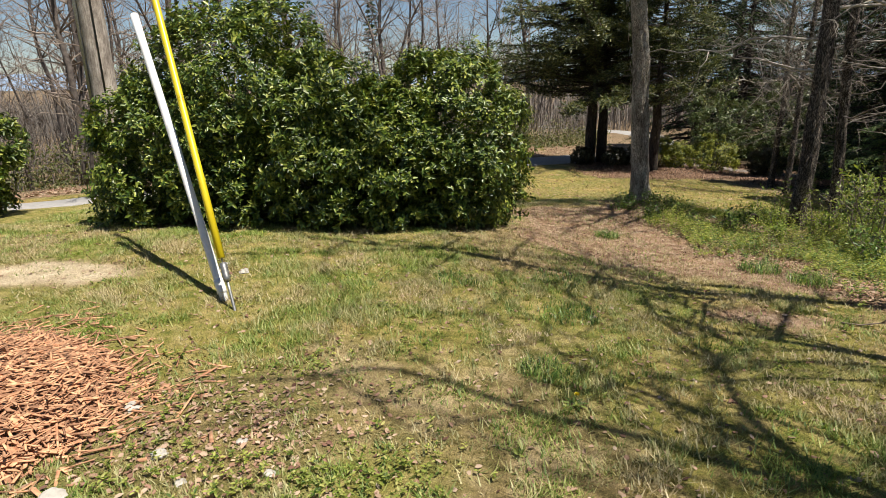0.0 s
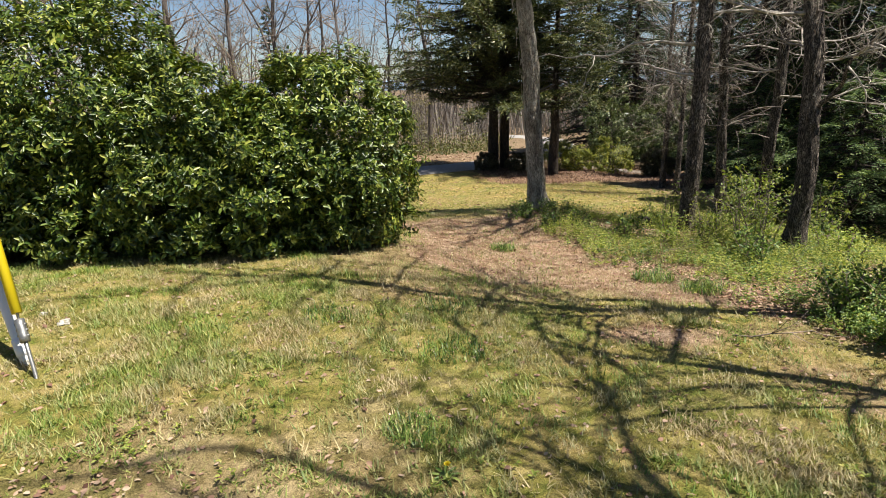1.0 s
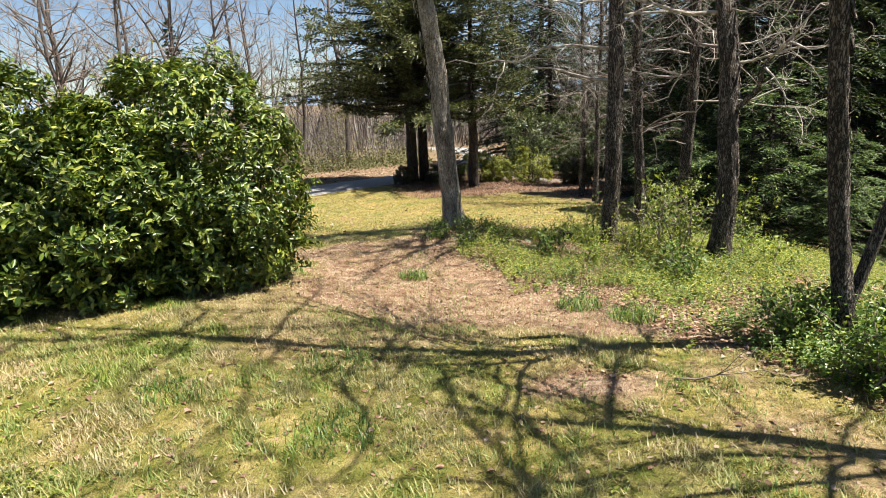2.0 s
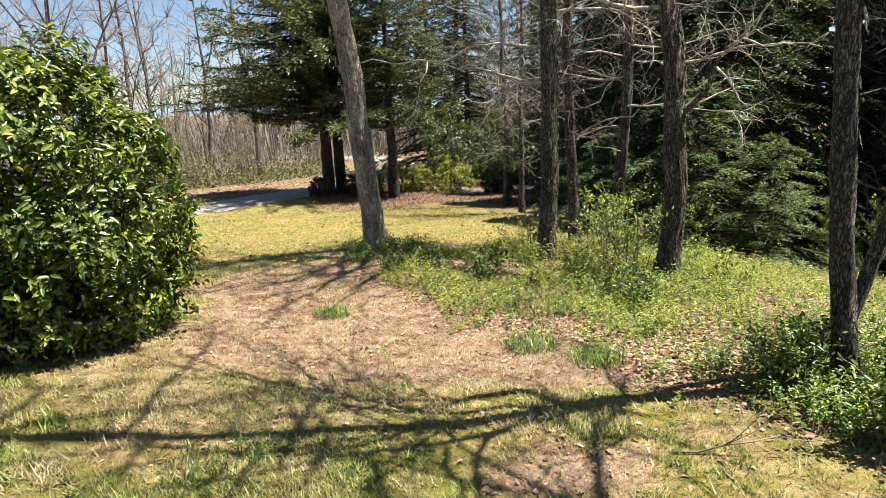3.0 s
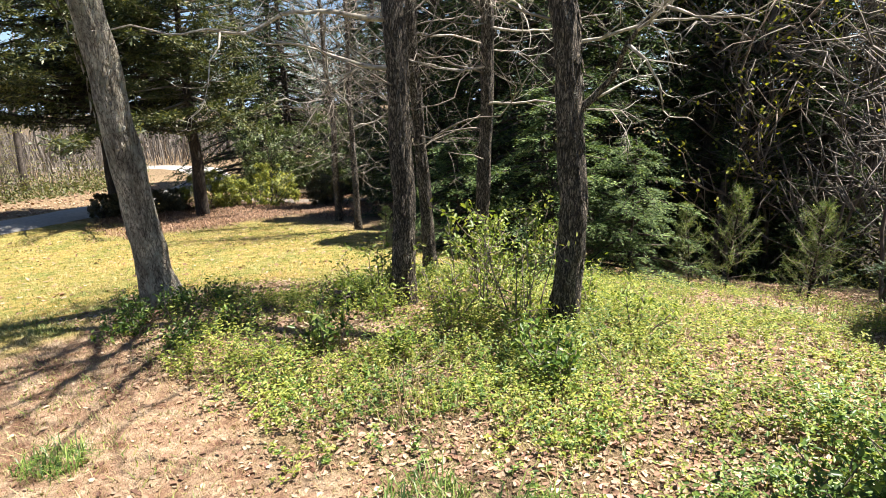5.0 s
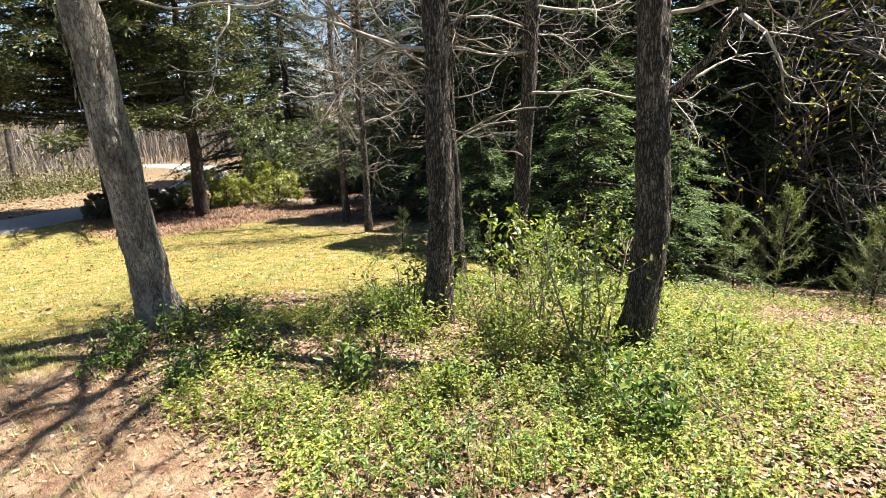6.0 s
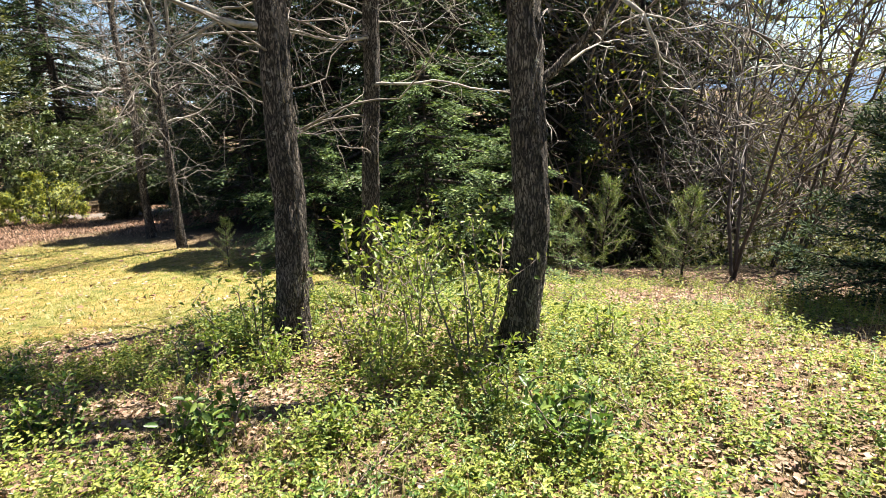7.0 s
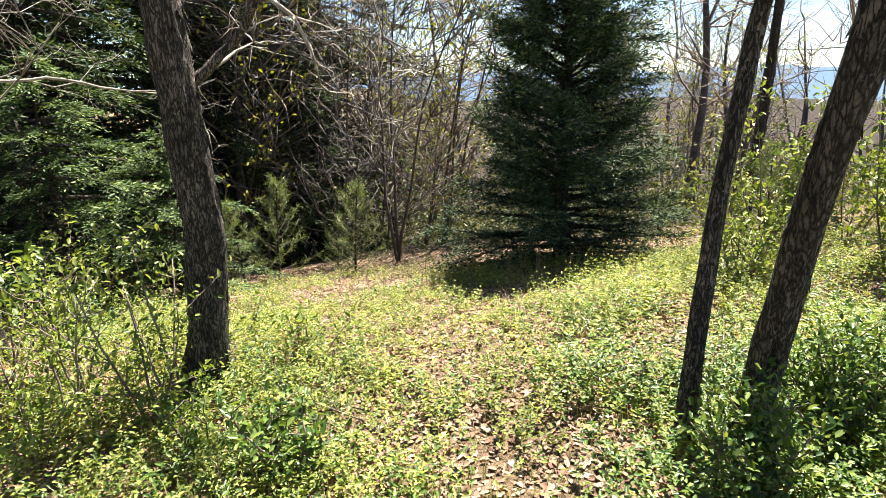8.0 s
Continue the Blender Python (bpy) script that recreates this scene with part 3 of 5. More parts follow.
def covers(x, y):
    """Weights of bare earth, dead leaves, yellow moss lawn, and pine straw with painted woodland shade, over the plan.
    """
    j = vnoise(x, y, 1.6, 31) + 0.6 * vnoise(x, y, 4.5, 32) - 0.8
    bed = inside_bed(x, y)
    low = np.interp(x, [0.5, 0.75, 1.2, 2.1, 3.0, 3.5], [8.2, 6.6, 5.75, 5.45, 5.0, 4.6])
    path = np.minimum.reduce([x - 0.65, y - low, 9.6 - y, 0.6 - bed]) + 0.55 * j
    patch = 1 - np.hypot((x - 2.75) / 0.75, (y - 4.15) / 0.4) + 0.8 * j
    sand = 1 - np.hypot((x + 3.45) / 0.95, (y - 4.6) / 0.4) + 0.5 * j
    bits = (vnoise(x, y, 0.8, 35) - 0.72) * 3 + 0.5 * j - 3 * (y > 9.5)
    earth = np.maximum.reduce([smooth01(-0.1, 0.35, path), smooth01(0, 0.6, patch), smooth01(0, 0.4, sand), 0.5 * smooth01(0, 0.5, bits)])
    woods = np.maximum.reduce([smooth01(6.8, 8.4, x - 0.25 * (y - 5)) * (y < 14), smooth01(0, 1.5, np.minimum(x - 7.8, y - 9.5)), smooth01(0, 1.0, y - road_mid(x) - 1.8)])
    litter = np.maximum(smooth01(-0.15, 0.5, bed), woods)
    litter = np.maximum(litter, 0.35 * smooth01(0.1, 0.5, 1 - np.hypot((x + 1.15) / 0.9, (y - 2.4) / 0.7) + 0.4 * j))
    moss = np.maximum(smooth01(9.4, 10.6, y + 0.8 * j) * (1 - litter), smooth01(0, 0.4, sand))
    straw = smooth01(0, 1.5, np.minimum.reduce([x - 4.5 + 0 * y, y - 17.5 - 0.1 * x, 27.5 - y]) + j) * (1 - woods * (x < 7))
    # straw also marks the woods floor, where shade is painted into the dead leaves
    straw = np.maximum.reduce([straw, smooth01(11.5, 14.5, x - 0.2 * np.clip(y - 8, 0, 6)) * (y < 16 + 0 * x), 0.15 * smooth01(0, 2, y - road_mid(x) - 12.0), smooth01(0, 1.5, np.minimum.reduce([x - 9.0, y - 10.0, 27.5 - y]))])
    return earth, litter, moss, straw


def axis(parts):
    return np.unique(np.round(np.concatenate([np.arange(a, b, s) for a, b, s in parts]), 3))


xs = axis([(-900, -200, 70), (-200, -60, 14), (-60, -12, 2.5), (-12, -5, 0.4), (-5, 9, 0.09), (9, 16, 0.35), (16, 60, 2.5), (60, 240, 14), (240, 1700, 90)])
ys = axis([(-900, -200, 70), (-200, -40, 14), (-40, -2, 2), (-2, 0.8, 0.3), (0.8, 12.5, 0.09), (12.5, 32, 0.3), (32, 80, 2.5), (80, 260, 14), (260, 1700, 90)])
X, Y = np.meshgrid(xs, ys)
Z = ground_z(X, Y)
nx, ny = len(xs), len(ys)
idx = np.arange(nx * ny).reshape(ny, nx)
quads = np.stack((idx[:-1, :-1], idx[:-1, 1:], idx[1:, 1:], idx[1:, :-1]), -1).reshape(-1)
gm = fast_mesh("ground", np.stack((X, Y, Z), -1).reshape(-1, 3), quads, np.full(len(quads) // 4, 4), True)
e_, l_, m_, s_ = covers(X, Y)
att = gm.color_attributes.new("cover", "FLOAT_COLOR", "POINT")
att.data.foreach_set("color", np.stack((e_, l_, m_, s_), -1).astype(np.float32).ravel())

m, n, l, b = mat("lawn_and_earth", 0.95)
at_ = n.new("ShaderNodeAttribute")
at_.attribute_name = "cover"
sep = n.new("ShaderNodeSeparateColor")
l.new(at_.outputs["Color"], sep.inputs[0])
v = obj_vec(n, l)
n1, n2, n3, n4 = noise_tex(n, l, 1.1, 5, v), noise_tex(n, l, 7, 5, v, 0.6), noise_tex(n, l, 45, 5, v, 0.7), noise_tex(n, l, 170, 4, v, 0.7)
lawn = ramp(n, l, n2, [(0.32, (0.15, 0.19, 0.04)), (0.46, (0.32, 0.30, 0.09)), (0.64, (0.52, 0.43, 0.20))])
lawn = mixc(n, l, 0.6, lawn, ramp(n, l, n1, [(0.3, (0.72, 0.86, 0.62)), (0.7, (1.25, 1.1, 1.0))]), "MULTIPLY")
earth_c = ramp(n, l, n2, [(0.30, (0.22, 0.12, 0.085)), (0.45, (0.41, 0.275, 0.205)), (0.6, (0.57, 0.44, 0.335)), (0.8, (0.66, 0.54, 0.425))])
earth_c = mixc(n, l, 0.7, earth_c, ramp(n, l, noise_tex(n, l, 2.6, 5, v, 0.65), [(0.35, (0.72, 0.62, 0.55)), (0.62, (1.15, 1.12, 1.08))]), "MULTIPLY")
litter_c = ramp(n, l, n3, [(0.28, (0.10, 0.07, 0.045)), (0.5, (0.27, 0.195, 0.125)), (0.75, (0.46, 0.36, 0.245))])
moss_c = ramp(n, l, n2, [(0.30, (0.14, 0.17, 0.035)), (0.46, (0.35, 0.29, 0.09)), (0.66, (0.55, 0.41, 0.19))])
moss_c = mixc(n, l, 0.8, moss_c, ramp(n, l, n1, [(0.36, (0.66, 0.86, 0.7)), (0.64, (1.15, 1.05, 1.0))]), "MULTIPLY")
straw_c = ramp(n, l, n3, [(0.28, (0.09, 0.05, 0.035)), (0.5, (0.21, 0.13, 0.085)), (0.75, (0.34, 0.24, 0.155))])
c = mixc(n, l, sep.outputs[2], lawn, moss_c)
c = mixc(n, l, at_.outputs["Alpha"], c, straw_c)
earth_c = mixc(n, l, sep.outputs[2], earth_c, ramp(n, l, n2, [(0.3, (0.62, 0.50, 0.34)), (0.7, (0.86, 0.74, 0.55))]))
c = mixc(n, l, sep.outputs[0], c, earth_c)
# woodland shade painted into the colour: litter drops to a fifth by straw weight
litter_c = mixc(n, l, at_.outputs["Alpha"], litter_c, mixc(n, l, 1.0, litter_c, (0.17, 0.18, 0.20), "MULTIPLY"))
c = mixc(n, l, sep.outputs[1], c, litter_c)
c = mixc(n, l, 0.8, c, ramp(n, l, n3, [(0.3, (0.62, 0.6, 0.56)), (0.7, (1.3, 1.28, 1.25))]), "MULTIPLY")
c = mixc(n, l, 1.0, c, ramp(n, l, n4, [(0.3, (0.22, 0.21, 0.195)), (0.7, (1.02, 1.02, 1.0))]), "MULTIPLY")
l.new(c, b.inputs["Base Color"])
b.inputs["Specular IOR Level"].default_value = 0.15
bump(n, l, b, math_n(n, l, "ADD", n3, math_n(n, l, "MULTIPLY", n4, 0.5)), 0.9, 0.03)
ground = tagged(link("ground", gm, m), "grassy yard with bare earth, moss and fallen leaves", "ground", kind="structure")


def strip(name, label, mid, half, material, lift=0.03):
    """A road laid on the ground along a middle line."""
    mid = np.array(mid, float)
    seg = np.concatenate(([0], np.cumsum(np.hypot(*np.diff(mid, axis=0).T))))
    q = np.arange(0, seg[-1], 0.5)
    p = np.stack([np.interp(q, seg, mid[:, i]) for i in range(2)], 1)
    for _ in range(30):
        p[1:-1] = (p[:-2] + 2 * p[1:-1] + p[2:]) / 4
    d = unit(np.gradient(p, axis=0))
    nrm = np.stack((-d[:, 1], d[:, 0]), 1)
    cols = np.linspace(-1, 1, 7)
    half = half * (1 + 0.06 * (vnoise(q, q * 0, 0.7, 41) - 0.5))
    pts = p[:, None] + nrm[:, None] * (cols[None, :, None] * np.broadcast_to(half, len(q))[:, None, None])
    z = ground_z(pts[..., 0], pts[..., 1]) + lift * (1 - 0.6 * cols[None] ** 4)
    z[:, 0] -= 0.06
    z[:, -1] -= 0.06
    v3 = np.concatenate((pts, z[..., None]), -1).reshape(-1, 3)
    i = np.arange(len(q) * 7).reshape(-1, 7)
    f = np.stack((i[:-1, :-1], i[1:, :-1], i[1:, 1:], i[:-1, 1:]), -1).reshape(-1)
    return tagged(link(name, fast_mesh(name, v3, f, np.full(len(f) // 4, 4), True), material), label, "road", kind="structure")


strip("road", "pale grey gravelled lane past the yard", [(-60, -18), (-30, -1.5), (-11, 12.4), (-8.2, 15.2), (0, 22.3), (6, 27.0), (9.8, 30.6), (12.4, 34.8), (14.0, 39.0), (15.6, 44), (16.0, 49.5), (14.2, 55), (10.5, 59), (2, 64), (-10, 68)], 1.4, ROAD, 0.05)
strip("gravel_path", "pale gravel drive behind the clipped shrubs", [(10.2, 26.0), (11.2, 24.2), (12.2, 22.6), (14.5, 21.0), (22, 19)], 0.55, GRAVEL, 0.04)

# far ridge over the valley, distance haze painted into its colour
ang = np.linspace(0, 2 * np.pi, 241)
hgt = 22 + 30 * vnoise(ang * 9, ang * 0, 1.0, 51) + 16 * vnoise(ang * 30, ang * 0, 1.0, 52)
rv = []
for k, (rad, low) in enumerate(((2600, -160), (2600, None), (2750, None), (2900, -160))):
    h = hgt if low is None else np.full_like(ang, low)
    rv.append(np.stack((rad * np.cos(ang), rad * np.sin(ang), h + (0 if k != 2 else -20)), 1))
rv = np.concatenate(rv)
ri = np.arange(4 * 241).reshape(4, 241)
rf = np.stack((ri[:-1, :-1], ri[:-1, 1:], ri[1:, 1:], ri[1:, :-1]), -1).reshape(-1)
tagged(link("backdrop", fast_mesh("backdrop", rv, rf, np.full(len(rf) // 4, 4), True), HAZY_RIDGE), "hazy blue mountain ridge beyond the valley", "mountain", kind="structure")


# ---- the large evergreen shrub, and the one beside the pole ----
gzz = ground_z
SHRUB_LABEL = "tall glossy-leaved evergreen shrub, rounded and dense, on the lawn"
shrub("evergreen_shrub", SHRUB_LABEL, [(-2.35, 7.15, 0.85, 1.2, 1.2, 1.58), (-3.35, 7.0, 0.5, 0.9, 1.0, 1.1), (-1.55, 6.95, 0.7, 0.85, 1.0, 1.15), (-2.5, 6.8, 0.35, 1.4, 0.75, 0.7)],
      SHRUB_LEAF, 17000, 0.064, "evergreen shrubs", ground=gzz)
shrub("evergreen_shrub", "glossy-leaved evergreen shrub, lower and rounded, grown into its neighbour", [(0.0, 7.15, 0.65, 0.95, 1.0, 1.2), (-0.75, 7.0, 0.5, 0.75, 0.95, 1.05), (-0.1, 7.0, 0.25, 0.85, 0.7, 0.65)],
      SHRUB_LEAF, 11500, 0.062, "evergreen shrubs", ground=gzz)
shrub("evergreen_shrub", "glossy evergreen shrub at the lawn's far side", [(-7.05, 7.9, 0.75, 0.95, 0.95, 1.0), (-7.0, 7.8, 0.25, 0.85, 0.85, 0.7)],
      SHRUB_LEAF, 2600, 0.075, "evergreen shrubs", ground=gzz)

# ---- utility pole with its guy ----
px, py = -5.35, 9.2
pz = gz(px, py)
pole = thing("utility_pole", "weathered grey wooden utility pole with a cable conduit", "pole", (px, py, pz))
s = Shape()
bark_tube(s, [(0, 0, -0.5), (0, 0, 4), (0, 0, 12.5)], [0.185, 0.17, 0.13], 26, 0.02)
link("shaft", s.mesh("shaft"), POLE_WOOD, pole)
s = Shape()
s.tube([(-0.17, -0.1, -0.2), (-0.165, -0.1, 4.0), (-0.14, -0.09, 9.5)], [0.03, 0.03, 0.03], 10)
link("conduit", s.mesh("conduit"), STEEL, pole, "grey metal conduit")
s = Shape()
s.tube([(0.10, -0.16, 0.0), (0.1, -0.155, 5.0), (0.08, -0.13, 10.0)], [0.012] * 3, 6)
link("ground_wire", s.mesh("ground_wire"), CABLE, pole)
for h in (1.6, 3.4):
    s = Shape()
    a = np.linspace(0, 2 * np.pi, 22)
    rr_ = 0.185 - 0.004 * h
    s.tube(np.stack((np.cos(a) * rr_, np.sin(a) * rr_, np.full(22, h)), 1), np.full(22, 0.012), 6)
    link("band", s.mesh("band"), STEEL, pole)

gx, gy = -1.55, 3.82
gzv = gz(gx, gy)
top = np.array((px, py, pz + 11.2))
foot = np.array((gx, gy, gzv))
gw = unit(top - foot)
guy = thing("guy_wire", "steel guy wire with a yellow plastic guard, anchored in the lawn", "guy wire", tuple(foot))


def rod(name, a, b2, r, material, parent, label="", sides=12, r2=None):
    s = Shape()
    s.tube(np.linspace(np.asarray(a, float), np.asarray(b2, float), 5), np.linspace(r, r2 or r, 5), sides)
    return link(name, s.mesh(name), material, parent, label)


rod("anchor_rod", -gw * 0.25, gw * 0.28, 0.011, STEEL, guy, "rusty steel anchor rod")
rod("turnbuckle", gw * 0.22, gw * 0.36, 0.026, STEEL, guy, "galvanised clamp")
rod("strand", gw * 0.25, gw * np.linalg.norm(top - foot), 0.006, STEEL, guy)
rod("guard", gw * 0.40, gw * 3.3, 0.027, YELLOW, guy, "bright yellow plastic guard", 14)
s = Shape()
for k in range(3):
    c0 = gw * (0.26 + 0.035 * k)
    s.tube(np.array([c0 + np.array((0.03, 0, 0)), c0, c0 - np.array((0.03, 0, 0))]), [0.009] * 3, 6)
link("clamp", s.mesh("clamp"), STEEL, guy)
pvc = thing("plastic_pipe", "long white plastic pipe leaning along the guy wire", "pipe", (-1.70, 4.02, gz(-1.70, 4.02)))
pw = unit(gw + np.array((-0.045, -0.03, 0.0)))
s = Shape()
ps = np.linspace(-pw * 0.12, pw * 2.47, 9)
s.tube(ps, [0.031] * 9, 14)
link("pipe_wall", s.mesh("pipe_wall"), PVC, pvc)
rod("coupling", pw * 0.05, pw * 0.16, 0.037, PVC, pvc)

# ---- trees at the wood's edge ----
W = np.array
bare_tree("deciduous_tree", "leaning tree with smooth grey lichened bark at the bed's edge", 3.324, 9.877, 0.138, (-0.064, -0.018), 13.0, BARK_GREY,
          [(4.2, (-0.8, 0.3, 0.4), 2.6, 0.045), (4.8, (0.7, -0.4, 0.5), 2.4, 0.04), (5.6, (-0.5, -0.7, 0.5), 2.6, 0.04)], 40, 4.0, boughs=8, upper=10, bow=(-0.022, -0.024), shaggy=360)
bare_tree("deciduous_tree", "dark furrowed tree with pale dead limbs in the bed", 5.247, 8.518, 0.106, (-0.03, -0.163), 13.0, BARK_OAK,
          [(2.3, (-0.85, 0.3, -0.02), 1.15, 0.034), (2.72, (-0.9, 0.3, 0.12), 2.1, 0.035), (3.1, (0.7, -0.3, 0.1), 1.6, 0.03), (3.8, (-0.2, -0.9, 0.3), 1.8, 0.03)], 52, 2.0, upper=14, boughs=8, bow=(0.004, 0.036), shaggy=620)
bare_tree("deciduous_tree", "slim furrowed tree behind a thicker one", 6.605, 9.688, 0.078, (-0.144, -0.116), 9.0, BARK_OAK, [(3.0, (0.8, -0.2, 0.1), 1.5, 0.022)], 60, 1.6, twig_long=1.2)
bare_tree("deciduous_tree", "slim upright tree with pale lichened bark among shrubs", 6.85, 9.0, 0.082, (-0.094, -0.137), 9.0, BARK_OAK,
          [(2.6, (-0.7, 0.5, 0.1), 1.3, 0.022), (2.2, (0.5, -0.6, 0.05), 1.5, 0.022), (3.0, (0.7, -0.5, 0.1), 1.6, 0.024)], 40, 1.5)
bare_tree("deciduous_tree", "dark shaggy-barked tree forking low above ivy", 5.767, 6.901, 0.107, (-0.083, -0.21), 13.0, BARK_OAK,
          [(1.75, (0.15, -0.75, 0.7), 1.1, 0.05), (2.85, (-0.85, 0.35, 0.05), 1.9, 0.036), (2.3, (0.5, -0.8, 0.2), 1.3, 0.022), (3.2, (0.3, -0.9, 0.3), 1.7, 0.03), (6.9, (-1.06, -0.52, 1.5), 2.4, 0.07), (6.7, (-0.53, -1.64, 0.8), 2.1, 0.06), (7.6, (-0.4, -0.9, 0.5), 2.8, 0.055), (9.0, (-0.6, -0.7, 0.6), 2.6, 0.045), (5.8, (-0.5, -0.8, 0.4), 2.4, 0.045)], 52, 2.2, upper=14, boughs=8, bow=(0.011, 0.071), shaggy=760)
bare_tree("deciduous_tree", "thin twisted tree at the end of the lawn", 8.62, 14.58, 0.065, (-0.02, -0.03), 8.0, BARK_OAK, [(2.6, (-0.7, -0.3, 0.3), 1.5, 0.03), (2.2, (0.6, -0.5, 0.2), 1.4, 0.03)], 75, 1.2, twig_long=1.5)
bare_tree("deciduous_tree", "thin grey tree at the end of the lawn", 9.35, 16.6, 0.075, (-0.03, -0.02), 8.5, BARK_OAK, [(3.0, (-0.8, -0.3, 0.3), 1.5, 0.03)], 75, 1.3, twig_long=1.5)
bare_tree("deciduous_tree", "furrowed tree leaning over leafy undergrowth", 4.477, 4.164, 0.058, (-0.22, 0.065), 11.5, BARK_OAK,
          [(2.9, (-0.7, 0.6, 0.5), 2.4, 0.035), (3.6, (0.5, -0.5, 0.5), 2.2, 0.035), (4.6, (-0.8, -0.2, 0.5), 2.6, 0.03), (2.6, (-1.1, 0.5, 2.2), 3.0, 0.062), (7.2, (0.2, 1.0, 0.5), 2.6, 0.035)], 34, 3.4, upper=10, boughs=6, bow=(0.009, -0.031), shaggy=260)
bare_tree("deciduous_tree", "thin grey leaning stem beside a thicker tree", 4.584, 4.362, 0.037, (0.285, -0.108), 7.5, BARK_OAK,
          [(3.2, (0.4, 0.6, 0.6), 1.6, 0.024)], 20, 3.2, bow=(-0.1, -0.013))
for x, y in ((10.8, 0.44), (10.75, -0.75)):
    bare_tree("deciduous_tree", "tall dark bare trunk past the fir", x, y, 0.075, (0.0, -0.05), 10.0, BARK_DARK, [(5.2, (0.3, -0.7, 0.6), 2.0, 0.04)], 12, 4.0)
bare_tree("deciduous_tree", "dark straight trunk in the thicket", 15.3, 7.6, 0.14, (-0.01, 0.01), 11.0, BARK_DARK, [(4.5, (-0.6, -0.4, 0.4), 1.8, 0.035)], 30, 2.5)
bare_tree("deciduous_tree", "bare forked tree beside the lawn", 4.75, 2.15, 0.08, (-0.02, 0.02), 8.0, BARK_OAK,
          [(2.9, (-0.7, -0.3, 0.5), 3.0, 0.03), (3.4, (-0.5, 0.2, 0.5), 2.6, 0.028), (4.6, (-0.7, 0.7, 0.6), 2.4, 0.025)], 24, 3.0, upper=4, boughs=3)
bare_tree("deciduous_tree", "bare twiggy tree beside the lawn", 3.95, 0.55, 0.08, (-0.02, 0.0), 7.0, BARK_OAK,
          [(3.4, (-0.7, 0.3, 0.4), 2.0, 0.04), (4.2, (-0.2, 0.3, 0.5), 2.0, 0.04)], 90, 3.6, boughs=4, twig_long=1.3)

# ---- evergreens ----
hem_a = conifer("dark feathery hemlock with drooping boughs", 10.0, 3.0, 0.2, 170, 60, HEMLOCK_LEAF, -0.10, 0.16, (0.115, 0.03), 0.05, 0.7, 6, fluff=0.6, thin=0.3)
hem_b = conifer("dark hemlock with sparse lower twigs", 11.0, 2.8, 0.6, 165, 58, HEMLOCK_LEAF, -0.08, 0.15, (0.12, 0.031), 0.2, 0.75, 6, fluff=0.6, thin=0.3)
for k, (x, y, h) in enumerate([(10.9, 11.2, 1.0), (13.4, 11.6, 1.1), (12.9, 14.6, 1.1), (11.9, 16.4, 0.85), (15.6, 14.8, 1.5), (14.8, 19.0, 1.15), (17.6, 18.4, 1.5), (16.8, 11.6, 1.6), (18.5, 23.0, 1.1), (20.0, 15.0, 1.7), (19.0, 22.5, 1.3), (23.0, 19.5, 1.3), (14.6, 29.5, 1.2), (18.0, 27.0, 1.2), (13.4, 31.8, 1.3), (16.0, 33.5, 1.4), (19.5, 31.0, 1.4), (15.2, 9.6, 0.9), (13.9, 9.4, 0.75), (14.6, 8.0, 0.6), (17.2, 9.0, 1.5), (19.3, 8.0, 1.5)]):
    tagged(put(hem_a if k % 2 == 0 else hem_b, x, y, k * 1.7, h), group="hemlocks behind the bed")
retire(hem_a), retire(hem_b)
low = conifer("low young hemlock with pale feathery tips", 3.0, 1.75, 0.05, 50, 64, HEMLOCK_PALE, -0.05, 0.045, (0.085, 0.02), 0.0, 0.6, 9, vary=(0.45, 1.3))
for x, y, h in ((9.2, 9.7, 1.0), (9.9, 8.7, 0.75), (8.6, 11.3, 0.7)):
    tagged(put(low, x, y, x * 3, h), group="young hemlocks")
retire(low)
big = conifer("broad dark pine with a spreading olive crown", 10.5, 4.1, 3.1, 190, 80, OLIVE_LEAF, 0.02, 0.23, (0.19, 0.047), 0.1, 0.5, 6, thin=0.6, fluff=1.0, vary=(0.5, 1.25), name="pine_tree", bark=BARK_DARK, reach=(-1.9, 0.65))
for x, y, a, h in ((6.2, 25.5, 0.0, 0.95), (6.75, 25.7, -0.3, 0.9)):
    tagged(put(big, x, y, a, h), group="pines by the lane")
retire(big)
big = conifer("lower spreading pine with twiggy dead boughs beneath", 9.0, 2.5, 3.3, 120, 76, OLIVE_LEAF, 0.0, 0.18, (0.16, 0.032), 0.35, 0.45, 6, thin=0.4, fluff=1.0, vary=(0.45, 1.2), name="pine_tree", bark=BARK_DARK)
tagged(put(big, 8.0, 22.65, 1.0, 1.0), group="pines by the lane")
retire(big)
fir = conifer("dense dark green fir tree, boughs to the ground", 5.2, 1.34, 0.05, 280, 88, FIR_LEAF, 0.03, 0.08, (0.09, 0.015), 0.0, 0.8, 8, lift=0.5, fluff=0.9, vary=(0.6, 1.15), name="fir_tree")
put(fir, 9.25, 3.72, 0.7, 1.0)
retire(fir)
far_fir = conifer("distant spire-shaped spruce above the woods", 12.0, 2.2, 1.0, 90, 30, FIR_LEAF, 0.0, 0.14, (0.22, 0.07), 0.0, 0.9, 8, name="spruce_tree")
put(far_fir, -7.0, 56.0, 0.7, 0.95)
retire(far_fir)


